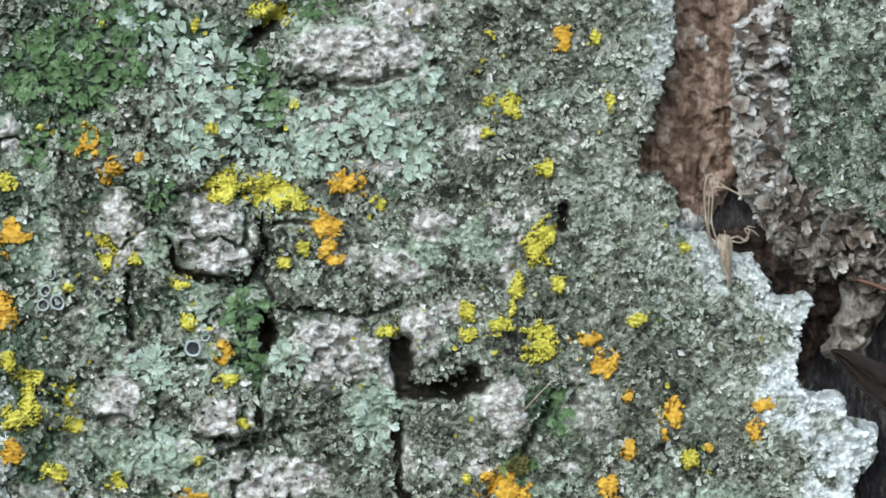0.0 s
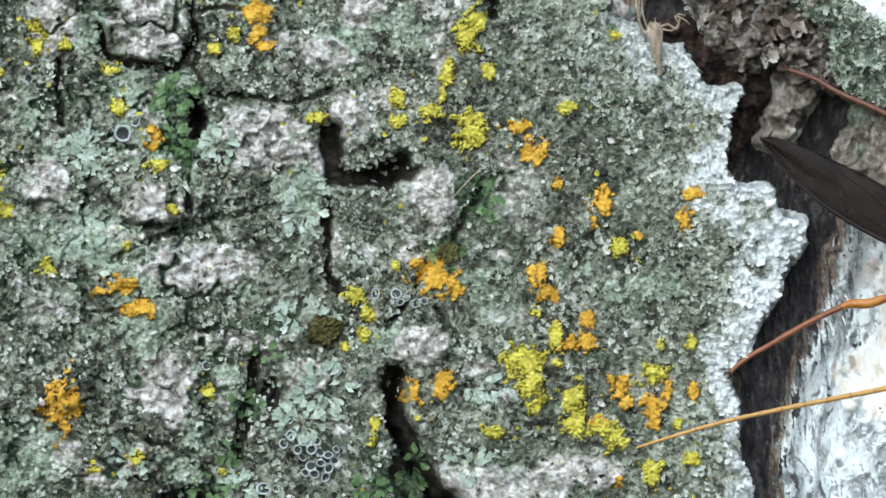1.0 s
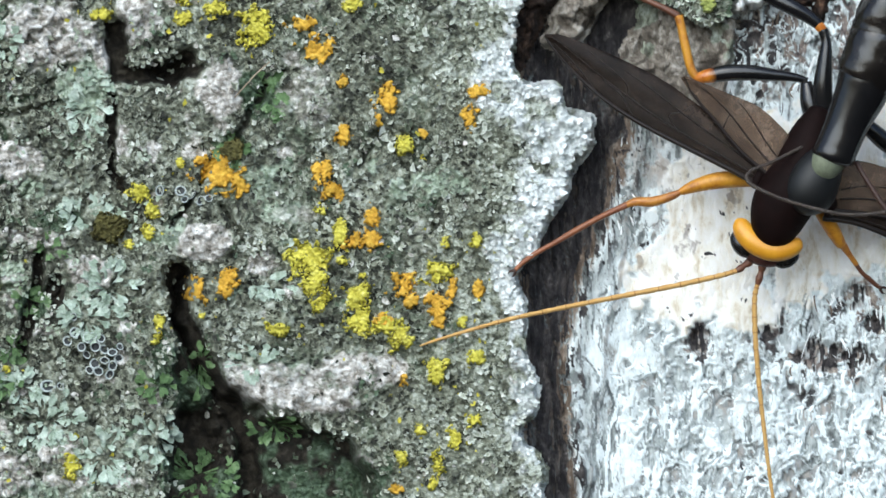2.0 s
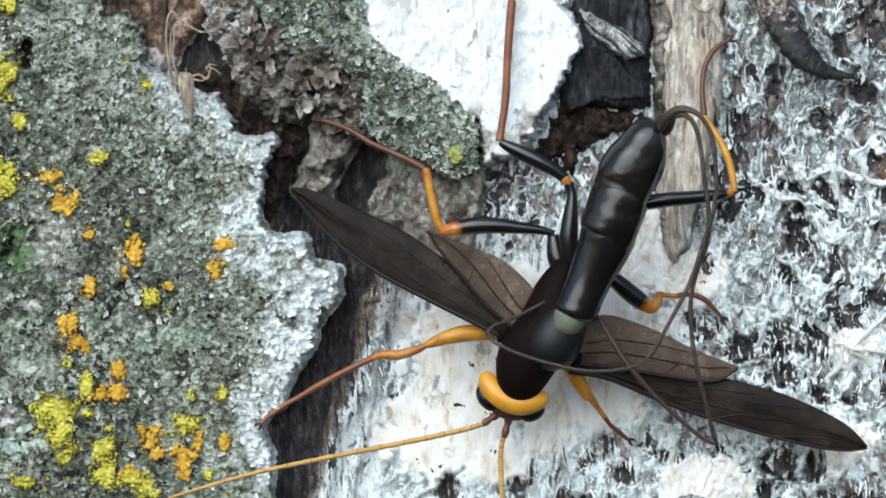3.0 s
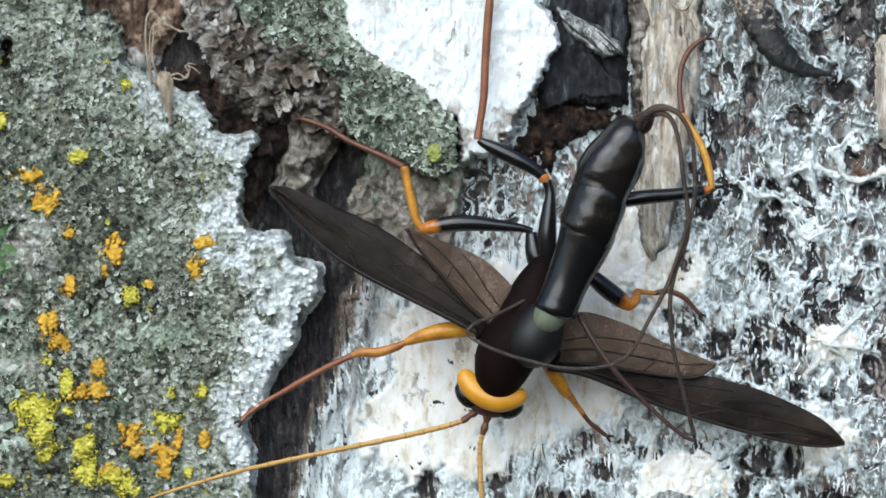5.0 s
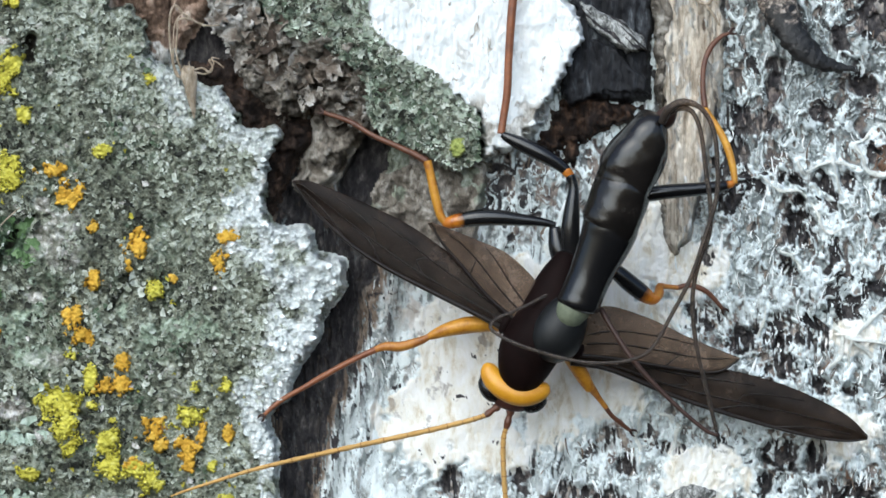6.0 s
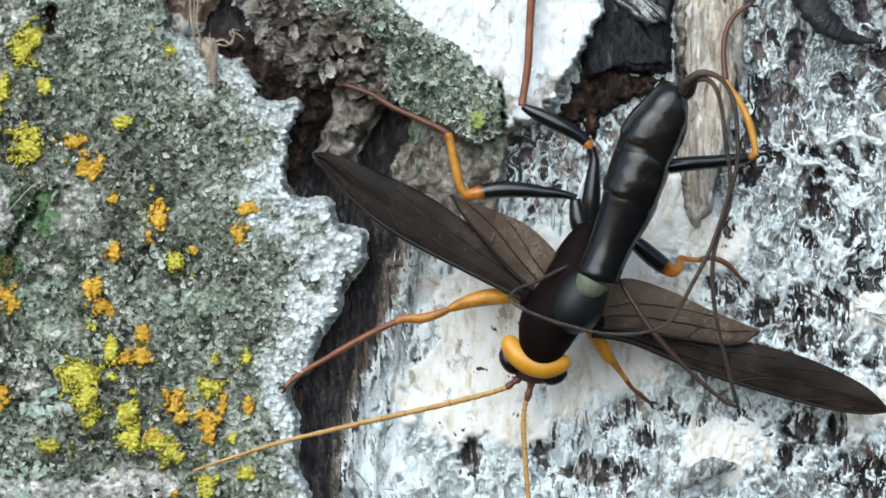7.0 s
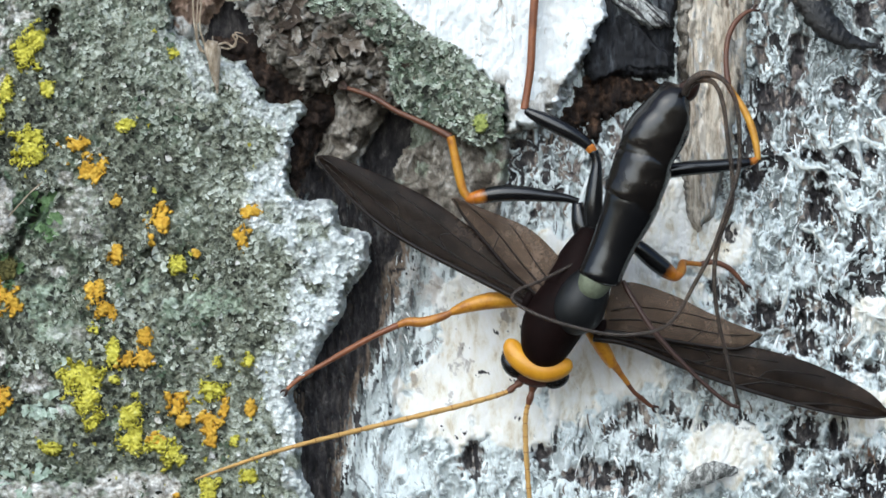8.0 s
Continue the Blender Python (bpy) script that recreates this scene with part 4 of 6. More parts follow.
# brown fibrous strip that ends in a point
def strip_cover(u, v, d, w1, w2):
    grain = fbm((u + 10 * w1) / 5, (v + 20 * w2) / 90, 443, 4)
    knot = fbm((u + 12 * w2) / 9, v / 40, 447, 3)
    return {"stain_shade": 0.5 * step01(grain, 0.22, 0.5) + 0.6 * (1 - step01(d, 0, 12)) * step01(w2, -0.2, 0.2), "bare": step01(knot, 0.22, 0.4), "brown": step01(fbm(u / 34, v / 120, 449, 3) - 0.006 * (u - 1225), 0.14, 0.38)}


plate("fibrous_strip", [(1196, -420), (1310, -420), (1324, -60), (1322, 60), (1306, 180), (1282, 300), (1262, 380), (1236, 412), (1216, 380), (1206, 280),
                        (1215, 160), (1200, 40)], 1.9, 0.9, m_strip, "brown fibrous bark strip ending in a point", 441, stretch=5.0, ragged=6, wrinkle=0.9, fields=strip_cover)
plate("bark_splinter", [(1188, -130), (1226, -140), (1234, -20), (1228, 60), (1214, 150), (1200, 118), (1207, 40), (1192, -20)], 2.7, 0.8, m_crumble,
      "tan splintered bark flake at the strip's edge", 461, fields=cover(24, 0.1, "bare", 465), stretch=2.5, ragged=9, flaky=0.6, wrinkle=0.5)
plate("wood_plank", [(1640, 20), (1720, 10), (1720, 210), (1650, 205), (1632, 180)], 1.6, 0.6, m_strip, "tan splinter of split wood", 451, stretch=4.0, ragged=5, wrinkle=0.4)


# ---- lichens ----
rng = np.random.default_rng(4)


def lobes(u, v, up, r, angle, long=1.0, curl=0.35, tilt=0.35, rim_points=7):
    """Small cupped, crinkled leaflets: arrays of places, sizes (plan units) and directions. Gives vertices and triangles."""
    n, k = len(u), rim_points
    a = np.linspace(0, 2 * np.pi, k, endpoint=False)[None, :] + rng.uniform(-0.25, 0.25, (n, k))
    rad = rng.uniform(0.35, 1.3, (n, k)) * r[:, None]
    lx, ly = np.cos(a) * rad * long, np.sin(a) * rad
    ca, sa = np.cos(angle)[:, None], np.sin(angle)[:, None]
    pu, pv = ca * lx - sa * ly, sa * lx + ca * ly
    tx, ty = rng.normal(0, tilt, (n, 1)), rng.normal(0, tilt, (n, 1))
    lift = rng.uniform(-0.2, 1.0, (n, k)) * curl * r[:, None] + tx * pu + ty * pv
    ru, rv = u[:, None] + pu, v[:, None] + pv
    rup = up[:, None] + lift * 0.0625
    uu = np.concatenate([u[:, None], ru], 1)
    vv = np.concatenate([v[:, None], rv], 1)
    pp = np.concatenate([up[:, None], rup], 1)
    base = (np.arange(n) * (k + 1))[:, None]
    i = np.arange(k)[None, :]
    tri = np.stack([np.broadcast_to(base, (n, k)), base + 1 + (i + 1) % k, base + 1 + i], -1)
    return to_world(uu, vv, pp).reshape(-1, 3), tri.reshape(-1), n * k


def leaf_tone(n, k, base=None):
    """Each leaflet has its own tone, and its margin is paler than its middle."""
    t = (rng.uniform(0.15, 0.75, n) if base is None else base)[:, None] + rng.uniform(-0.10, 0.14, (n, k))
    t[:, 0] -= 0.2
    return np.clip(t, 0, 1).ravel()


def lobes_mesh(name, u, v, up, r, angle, attrs=None, **more):
    co, tri, nf = lobes(u, v, up, r, angle, **more)
    k = len(co) // len(u)
    base = attrs.pop("base")
    at = {key: np.repeat(val, k) for key, val in attrs.items()}
    at["tone"] = leaf_tone(len(u), k, base)
    return mesh_from(name, co, tri, np.full(nf, 3), at, True)


# splintered fibres and chips that stand up from the weathered wood: too many to count
def wood_fibres(count, length, width, label, lift):
    u, v = rng.uniform(690, 1690, count), rng.uniform(-150, 1090, count)
    right = step01(u + 60 * fbm(u / 90, v / 90, 601, 3), 1050, 1250)
    plank = np.maximum(blob(u, v, 1075, 760, 120, 170, 0.4, 603), blob(u, v, 960, 330, 150, 130, 0.4, 605))
    ledge = 0.7 * blob(u, v, 690, 560, 50, 170, 0.4, 607)
    dens = np.maximum(np.maximum(right, 0.9 * plank), ledge) * (1 - 0.93 * step01(wood_value(w_cream, u, v), 0.15, 0.6))
    dens = dens * (1 - 0.55 * step01(wood_value(w_stain_shade, u, v), 0.4, 0.8)) * (0.45 + 0.55 * step01(fbm(u / 50, v / 60, 609, 3), -0.25, 0.2))
    for pts in CORDS_A + CORDS_B:
        dens = dens * step01(line_distance(u, v, pts), 5, 12)
    for x, y, rx, ry in DARKSPOTS:
        dens = dens * (1 - 0.9 * (np.hypot((u - x) / rx, (v - y) / ry) < 0.85))
    dens = dens * (inside_distance(u, v, HOLLOW) < -6)
    ok = rng.uniform(0, 1, count) < dens
    u, v = u[ok], v[ok]
    n = len(u)
    size = rng.gamma(4, 0.25, n).clip(0.35, 2.4)
    turn = -0.2 + 1.5 * fbm(u / 60, v / 60, 611, 3) + rng.normal(0, 0.13, n)
    bend = rng.normal(0, 0.35, n)
    half, wide = length * size * 0.5, width * rng.uniform(0.5, 1.6, n)
    s = np.linspace(-1, 1, 5)[None, :, None]
    w = np.array([-1.0, 0.0, 1.0])[None, None, :]
    a = turn[:, None, None] + bend[:, None, None] * s
    taper = np.array([0.45, 0.9, 1.0, 0.85, 0.3])[None, :, None] * rng.uniform(0.75, 1.25, (n, 5, 1))
    along, across = half[:, None, None] * s, wide[:, None, None] * taper * w
    pu = u[:, None, None] - np.sin(a) * along * -1 + np.cos(a) * across
    pv = v[:, None, None] + np.cos(a) * along - np.sin(a) * across * -1
    tip = rng.normal(0, 0.10, (n, 1, 1)) * s
    up = wood_height(u, v)[:, None, None] + rng.uniform(0.0, lift, (n, 1, 1)) + tip + 0.02 * wide[:, None, None] * (1 - np.abs(w)) + 0.10 * (1 - s * s) - 0.06 + rng.normal(0, 0.02, (n, 5, 3))
    co = to_world(pu, pv, up).reshape(-1, 3)
    i, j = np.meshgrid(np.arange(4), np.arange(2), indexing="ij")
    q = np.stack([i * 3 + j, i * 3 + j + 1, i * 3 + j + 4, i * 3 + j + 3], -1).reshape(-1, 4)
    quads = (np.arange(n) * 15)[:, None, None] + q[None]
    far = step01(u, 1270, 1340) * (1 - step01(v, 150, 330))
    base = 0.60 + 0.75 * fbm(u / 34, v / 52, 613, 4) + rng.normal(0, 0.1, n) - 0.27 * far * (1 - step01(v, 60, 260)) + 0.1 * step01(v, 380, 560)
    tone = np.clip(base[:, None, None] + rng.uniform(-0.08, 0.08, (n, 5, 3)), 0, 1)
    brown = np.repeat((rng.uniform(0, 1, n) < 0.10 + 0.35 * blob(u, v, 1065, 790, 60, 120, 0.4, 615)) * 0.8, 15)
    me = mesh_from("wood_fibres", co, quads.ravel(), np.full(n * 8, 4), {"tone": tone.ravel(), "brown": brown}, True)
    thing("wood_fibres", me, m_shred, label, "wood fibre", kind="stuff")


wood_fibres(4200, 20, 1.3, "fine whitish and grey fibres frayed from the weathered wood", 0.08)
wood_fibres(900, 30, 2.4, "broader pale grey-blue splinters of weathered wood", 0.10)

ORANGE_A = [(134, 255, 25, 15), (158, 300, 32, 22), (208, 360, 10, 10), (283, 383, 22, 25), (268, 425, 8, 12), (208, 455, 15, 22), (427, 420, 12, 18),
            (442, 375, 15, 12), (349, 450, 8, 8), (-21, 519, 32, 32), (24, 532, 14, 22), (173, 514, 18, 24), (185, 549, 22, 16), (258, 599, 20, 20),
            (228, 636, 24, 20), (258, 634, 18, 14), (-1, 708, 22, 25), (-54, 728, 18, 22), (312, 714, 22, 22), (324, 744, 10, 12), (374, 749, 24, 20),
            (374, 779, 12, 16), (397, 724, 12, 20), (444, 726, 10, 18)]
ORANGE_B = [(-564, 533, 30, 18), (-604, 541, 14, 8), (-534, 571, 28, 20), (-669, 742, 35, 50), (-609, 1021, 18, 22), (-504, 270, 15, 22),
            (-629, 1079, 25, 10), (310, 885, 12, 10), (277, 778, 15, 12), (297, 1077, 14, 8), (-747, -103, 22, 25), (-703, -48, 22, 20),
            (-653, -72, 12, 10), (-287, -23, 32, 22), (-325, 51, 24, 26), (-325, 91, 14, 16), (-308, 111, 16, 12), (-878, 60, 28, 28),
            (-890, 190, 22, 35), (-887, 449, 22, 25), (97, -276, 16, 18)]
YELLOW_A = [(-75, 245, 15, 10), (-21, 230, 20, 12), (49, 260, 28, 30), (148, 664, 34, 32), (158, 709, 22, 24), (163, 753, 22, 22), (198, 624, 14, 25),
            (203, 669, 10, 10), (231, 734, 22, 28), (237, 778, 26, 24), (272, 788, 22, 16), (307, 803, 20, 30), (372, 694, 28, 22), (387, 642, 10, 15),
            (440, 636, 10, 15), (417, 779, 10, 18), (93, 791, 20, 14), (-121, 778, 12, 14), (-121, 808, 12, 14), (-131, 582, 14, 12),
            (-156, 549, 20, 15), (-141, 619, 12, 12), (-171, 643, 10, 8), (-81, 502, 8, 10)]
YELLOW_B = [(-410, 721, 14, 10), (313, 470, 15, 18), (372, 868, 20, 20), (441, 843, 14, 14), (436, 953, 14, 14), (342, 973, 12, 10),
            (401, 983, 10, 15), (307, 1022, 10, 18), (372, 1033, 10, 20), (362, 1067, 8, 14), (-276, 1034, 16, 20), (-494, 319, 12, 10),
            (-554, 462, 10, 8), (-544, 842, 14, 14), (-614, 857, 14, 8), (-390, 862, 10, 8), (-220, 238, 15, 12), (-474, 399, 10, 10),
            (168, 582, 12, 10), (-46, 768, 8, 10), (-415, 1011, 10, 12), (-411, -329, 35, 22), (-550, -305, 10, 15), (-499, -21, 38, 28)]
YELLOW_C = [(-533, -26, 12, 8), (-409, -5, 40, 32), (-374, 1, 16, 20), (-444, 0, 12, 15), (-225, 12, 12, 14), (1, -157, 18, 20), (-36, -167, 12, 12),
            (-39, -111, 12, 10), (-53, -220, 8, 8), (154, -275, 10, 14), (181, -165, 8, 20), (65, -45, 18, 14), (69, 65, 22, 20), (49, 95, 22, 24),
            (-400, 113, 12, 10), (-365, 90, 10, 14), (-714, 77, 16, 20), (-709, 107, 16, 20), (-661, 107, 12, 12), (-580, 148, 16, 14),
            (-527, -126, 12, 16), (-887, -30, 14, 18), (-77, 201, 16, 18), (-22, 229, 20, 12)]
YELLOW_D = [(-78, 248, 18, 10), (13, 154, 14, 30), (3, 199, 10, 15), (83, 155, 12, 14), (47, 264, 22, 15), (222, 221, 14, 12), (306, 94, 10, 10),
            (-566, 218, 16, 14), (-502, 318, 18, 12), (-851, 315, 24, 25), (-851, 355, 24, 25), (-872, 384, 35, 22), (-777, 345, 15, 25),
            (-772, 395, 20, 14), (-695, 496, 14, 22), (-808, 480, 20, 20), (-780, 156, 8, 8), (-826, -129, 8, 8), (-377, -164, 8, 10),
            (-32, -287, 10, 8), (-891, 284, 12, 20), (-715, -307, 8, 8), (-553, 459, 10, 10), (-212, 237, 12, 10)]
MINT_A = [(-245, 394, 35, 45), (-394, 285, 20, 25), (-613, 439, 35, 35), (-315, 952, 52, 40), (-216, 1017, 42, 42), (-126, 987, 30, 38),
            (-206, 718, 44, 30), (-245, 589, 55, 20), (-445, 972, 20, 20), (53, 853, 36, 26), (83, 718, 32, 14), (-554, 842, 24, 24),
            (-246, 773, 50, 34), (-623, 294, 40, 40), (-365, 892, 20, 18), (-596, -241, 40, 30), (-506, -230, 60, 45), (-567, -151, 44, 40),
            (-477, -150, 40, 40), (-568, -81, 40, 24), (-378, -89, 60, 40), (-338, -79, 34, 40), (-169, -87, 44, 44), (-158, -207, 28, 34)]
MINT_B = [(-337, -169, 44, 16), (-228, -177, 36, 14), (-238, -123, 50, 26), (-651, 297, 34, 30), (-628, 442, 34, 34), (-478, -100, 40, 34),
            (-635, -321, 40, 34), (-556, -290, 50, 34), (-258, -98, 40, 30)]
GREENS = [(-345, 743, 24, 20), (-315, 653, 22, 18), (-47, 1052, 60, 40), (14, 474, 24, 20), (-405, 892, 34, 14), (-454, 304, 16, 24),
            (-46, 853, 20, 50), (-375, 822, 18, 22), (-126, 892, 30, 14), (74, 385, 26, 34), (93, 962, 40, 20), (-471, 199, 40, 26),
            (-472, 269, 26, 34), (-427, -189, 24, 54), (-618, -12, 22, 22), (-835, -234, 60, 50), (-746, -203, 50, 50), (-765, -293, 60, 40),
            (-676, -242, 40, 50), (-747, -113, 40, 30), (-447, -229, 24, 24), (-837, -94, 30, 30), (-675, -312, 50, 36), (-336, -336, 40, 10)]
CUPS_A = [(-539, 243, 10), (-561, 264, 14), (-118, 549, 9), (-81, 549, 9), (-61, 554, 9), (-46, 566, 9), (-31, 562, 7), (-74, 564, 7),
            (-267, 798, 9), (-280, 813, 8), (-246, 808, 9), (-231, 823, 9), (-216, 828, 9), (-201, 833, 9), (-191, 843, 8), (-216, 847, 9),
            (-231, 852, 9), (-201, 857, 9), (-246, 837, 8), (-226, 867, 10), (-206, 872, 9), (-256, 823, 8), (-188, 823, 7), (-313, 892, 13),
            (-293, 892, 7), (-236, 803, 8), (-413, 675, 9), (-270, 770, 7), (-221, 808, 7), (-241, 864, 8)]
CUPS_B = [(-809, 131, 12), (-820, 161, 12), (-800, 181, 14), (-825, 185, 10), (-725, 166, 11)]



def overgrown(u, v):
    """Where a larger lichen already sits."""
    hit = np.zeros(u.shape, bool)
    for x, y, rx, ry in ORANGE_A + ORANGE_B + YELLOW_A + YELLOW_B + YELLOW_C + YELLOW_D + MINT_A + MINT_B + GREENS:
        hit |= np.hypot((u - x) / rx, (v - y) / ry) < 0.85
    return hit


# the fine crust that covers all the bark: too many leaflets to count
def crust(count, sizes, gap, proud, rosette, label):
    fu, fv = rng.uniform(-930, 655, count), rng.uniform(-390, 1120, count)
    f_bare, f_pit, f_d = bark_value(b_bare, fu, fv), bark_value(b_pit, fu, fv), bark_value(b_d, fu, fv)
    density = 0.25 + 0.75 * step01(fbm(fu / 40, fv / 40, gap, 4), -0.3, 0.2)
    keep = (f_d > 3) & ~overgrown(fu, fv) & (rng.uniform(0, 1, count) > np.maximum(step01(f_bare, 0.1, 0.5) * 0.93, np.maximum(f_pit * 0.97, 0.85 * step01(bark_value(b_sunk, fu, fv), 0.3, 0.7)))) & (rng.uniform(0, 1, count) < density)
    fu, fv = fu[keep], fv[keep]
    n = len(fu)
    # the leaflets of one rosette spread from its middle
    f1, f2, own, ox, oy = cells(fu / rosette, fv / rosette, gap + 9, True)
    angle = np.arctan2(-oy, -ox) + rng.normal(0, 0.45, n)
    base = 0.40 + 0.34 * fbm(fu / 55, fv / 55, gap + 3, 4) + rng.normal(0.03, 0.125, n) + 0.34 * (own - 0.5) + 0.2 * (1 - step01(f_d[keep], 50, 230)) * step01(fu, 0, 160)
    base = np.clip(base, 0.0, 0.7)
    me = lobes_mesh("lichen_crust", fu, fv, bark_height(fu, fv) + rng.uniform(0.0, proud, n) + 0.25 * proud * own, rng.uniform(*sizes, n) * rng.uniform(0.7, 1.2, n),
                    angle, {"rim": bark_value(b_rim, fu, fv), "moss": bark_value(b_moss, fu, fv) * rng.uniform(0.2, 1.0, n),
                                              "bare": (rng.uniform(0, 1, n) < 0.03) * 0.6, "mint": bark_value(b_mint, fu, fv) * rng.uniform(0.3, 1.0, n), "base": base},
                    long=1.4, curl=0.9, tilt=0.34, rim_points=8)
    thing("lichen_crust", me, m_flake, label, "lichen", kind="stuff")


crust(30000, (2.4, 4.2), 511, 0.12, 22, "grey-green granular lichen crust all over the bark")
crust(27000, (3.0, 6.2), 531, 0.3, 30, "grey-green leafy lichen crust all over the bark")

# yellow specks: young lichen too small to count
spots = YELLOW_A + YELLOW_B + YELLOW_C + YELLOW_D
su = np.concatenate([rng.normal(x, rx * 1.3 + 8, 4) for x, y, rx, ry in spots] + [rng.uniform(-930, 480, 90)])
sv = np.concatenate([rng.normal(y, ry * 1.3 + 8, 4) for x, y, rx, ry in spots] + [rng.uniform(-390, 1120, 90)])
ok = (bark_value(b_d, su, sv) > 8) & (bark_value(b_pit, su, sv) < 0.3)
su, sv = su[ok], sv[ok]
me = lobes_mesh("lichen_specks", su, sv, bark_height(su, sv) + 0.25, rng.gamma(3, 1.0, len(su)).clip(1.4, 5), rng.uniform(0, 6.28, len(su)),
                {"base": rng.uniform(0.1, 0.6, len(su))}, long=1.3, curl=0.6, tilt=0.4, rim_points=7)
thing("lichen_specks", me, m_yellow, "tiny yellow lichen specks scattered over the bark", "lichen", kind="stuff")

# on the green slab too
gu, gv = rng.uniform(490, 900, 17000), rng.uniform(-400, 265, 17000)
g_d = inside_distance(gu, gv, GREEN_SLAB)
g_w = inside_distance(gu, gv, WHITE_SLAB)
ok = (g_d > 2) & (g_w < 9)
gu, gv, g_w = gu[ok], gv[ok], g_w[ok]
g_up = 4.2 + 1.5 * fbm(gu / 60, gv / 60, 380, 4) + 0.1 + 0.9 * (1 - step01(-g_w, 0, 22))
me = lobes_mesh("lichen_crust", gu, gv, g_up, rng.gamma(6, 0.72, len(gu)).clip(2, 8), rng.uniform(0, 6.28, len(gu)),
                {"moss": step01(fbm(gu / 60, gv / 60, 375, 3), -0.5, 0.1) * rng.uniform(0.0, 0.7, len(gu)), "mint": rng.uniform(0.0, 0.7, len(gu)), "base": rng.uniform(0.2, 0.85, len(gu))}, long=1.3, curl=0.5, tilt=0.4, rim_points=6)
thing("lichen_crust", me, m_flake, "green-grey leafy lichen crust on the slab", "lichen", kind="stuff")


bu, bv = rng.uniform(500, 890, 900), rng.uniform(-400, 262, 900)
ok = (inside_distance(bu, bv, GREEN_SLAB) > 6) & (inside_distance(bu, bv, WHITE_SLAB) < 0)
bu, bv = bu[ok], bv[ok]
me = lobes_mesh("leafy_lichen", bu, bv, 4.6 + 1.5 * fbm(bu / 60, bv / 60, 380, 4), rng.uniform(5.5, 9, len(bu)), rng.uniform(0, 6.28, len(bu)),
                {"moss": 0.55 * rng.uniform(0.1, 1.0, len(bu)), "base": rng.uniform(0.1, 0.7, len(bu))}, long=1.3, curl=1.0, tilt=0.35, rim_points=12)
thing("leafy_lichen", me, m_flake, "broad green lichen leaves on the slab", "lichen", kind="stuff")


def patch(name, x, y, rx, ry, material, label, group, size=6.0, height=0.45, gaps=0.10, ragged=0.5, ground=None, fine=0.16):
    """One crinkled, lobed lichen body: a thin swollen sheet with a ragged edge, folded into lobes of the given size."""
    u, v = grid(x - rx * 1.35 - 4, x + rx * 1.35 + 4, y - ry * 1.35 - 4, y + ry * 1.35 + 4, 1.7)
    seed = int(abs(x * 7 + y * 3)) % 997
    w1, w2 = fbm(u / 9, v / 9, seed, 3), fbm(u / 9, v / 9, seed + 3, 3)
    r = np.hypot((u - x) / rx, (v - y) / ry) + ragged * fbm(u / 17, v / 17, seed + 5, 3) + 0.28 * w1
    f1, f2, own = cells((u + size * 0.7 * w1) / size, (v + size * 0.7 * w2) / size, seed + 9)
    g1, g2, gown = cells((u + 2 * w2) / (size * 0.45), (v + 2 * w1) / (size * 0.45), seed + 19)
    inside = 1.0 - r - gaps * 1.6 * (1 - step01(f2 - f1, 0.0, 0.2))
    body = step01(inside, 0.0, 0.16)
    up = (ground or bark_height)(u, v) * (0.15 if ground is None else 1.0)
    if ground is None:
        # follow the bark softly, not every grain
        up = up + 0.85 * bark_smooth(u, v) + 0.12
    up = up + body * (0.10 + height * (0.35 + 0.45 * (1 - f1) + 0.3 * own) + fine * (1 - g1)) - 0.6 * (1 - body)
    tone = 0.35 + 0.3 * own + 1.4 * fine * (gown - 0.5) + 0.15 * w2
    me = sheet_mesh(name, u, v, up, {"tone": np.clip(tone, 0, 1)}, inside > 0.0)
    return thing(name, me, material, label, "lichen", group)


def bark_smooth(u, v):
    return sum(bark_height(u + du, v + dv) for du, dv in ((-9, 0), (9, 0), (0, -9), (0, 9), (-6, 6), (6, -6))) / 6


# papery scales on the torn inner bark
def scales(outline, count, up, lo, hi, label):
    us, vs = [p[0] for p in outline], [p[1] for p in outline]
    su, sv = rng.uniform(min(us), max(us), count), rng.uniform(min(vs), max(vs), count)
    ok = inside_distance(su, sv, outline) > 2
    su, sv = su[ok], sv[ok]
    h = up + 1.5 * fbm(su / 40, sv / 40, int(up * 100), 3) + rng.uniform(-0.3, 0.5, len(su))
    me = lobes_mesh("bark_scales", su, sv, h, rng.uniform(lo, hi, len(su)), rng.uniform(0, 6.28, len(su)),
                    {"base": rng.uniform(0.0, 0.75, len(su))}, long=1.3, curl=0.8, tilt=0.4, rim_points=11)
    thing("bark_scales", me, m_scale, label, "bark scale", kind="stuff")


scales([(400, -300), (500, -330), (520, -100), (505, 0), (455, 35), (410, 0)], 90, 3.7, 7, 17, "pale flaking chips of torn inner bark")
scales([(470, 0), (560, -50), (680, 20), (740, 110), (738, 190), (640, 178), (560, 130), (500, 90)], 110, 3.4, 8, 19, "crumbling grey-brown chips of torn inner bark")
scales([(420, -10), (560, -60), (660, 20), (740, 110), (735, 190), (640, 190), (600, 160), (540, 180), (470, 110)], 60, 3.2, 4, 10, "grey-brown papery scales of torn inner bark")

for x, y, rx, ry in ORANGE_A + ORANGE_B:
    big = "broad" if rx * ry > 500 else "small"
    patch("orange_lichen", x, y, rx * 1.12, ry * 1.12, m_orange, big + " orange leafy lichen patch on the bark", "orange lichen patches", 11.0, 0.55, 0.24, 0.85, fine=0.12)
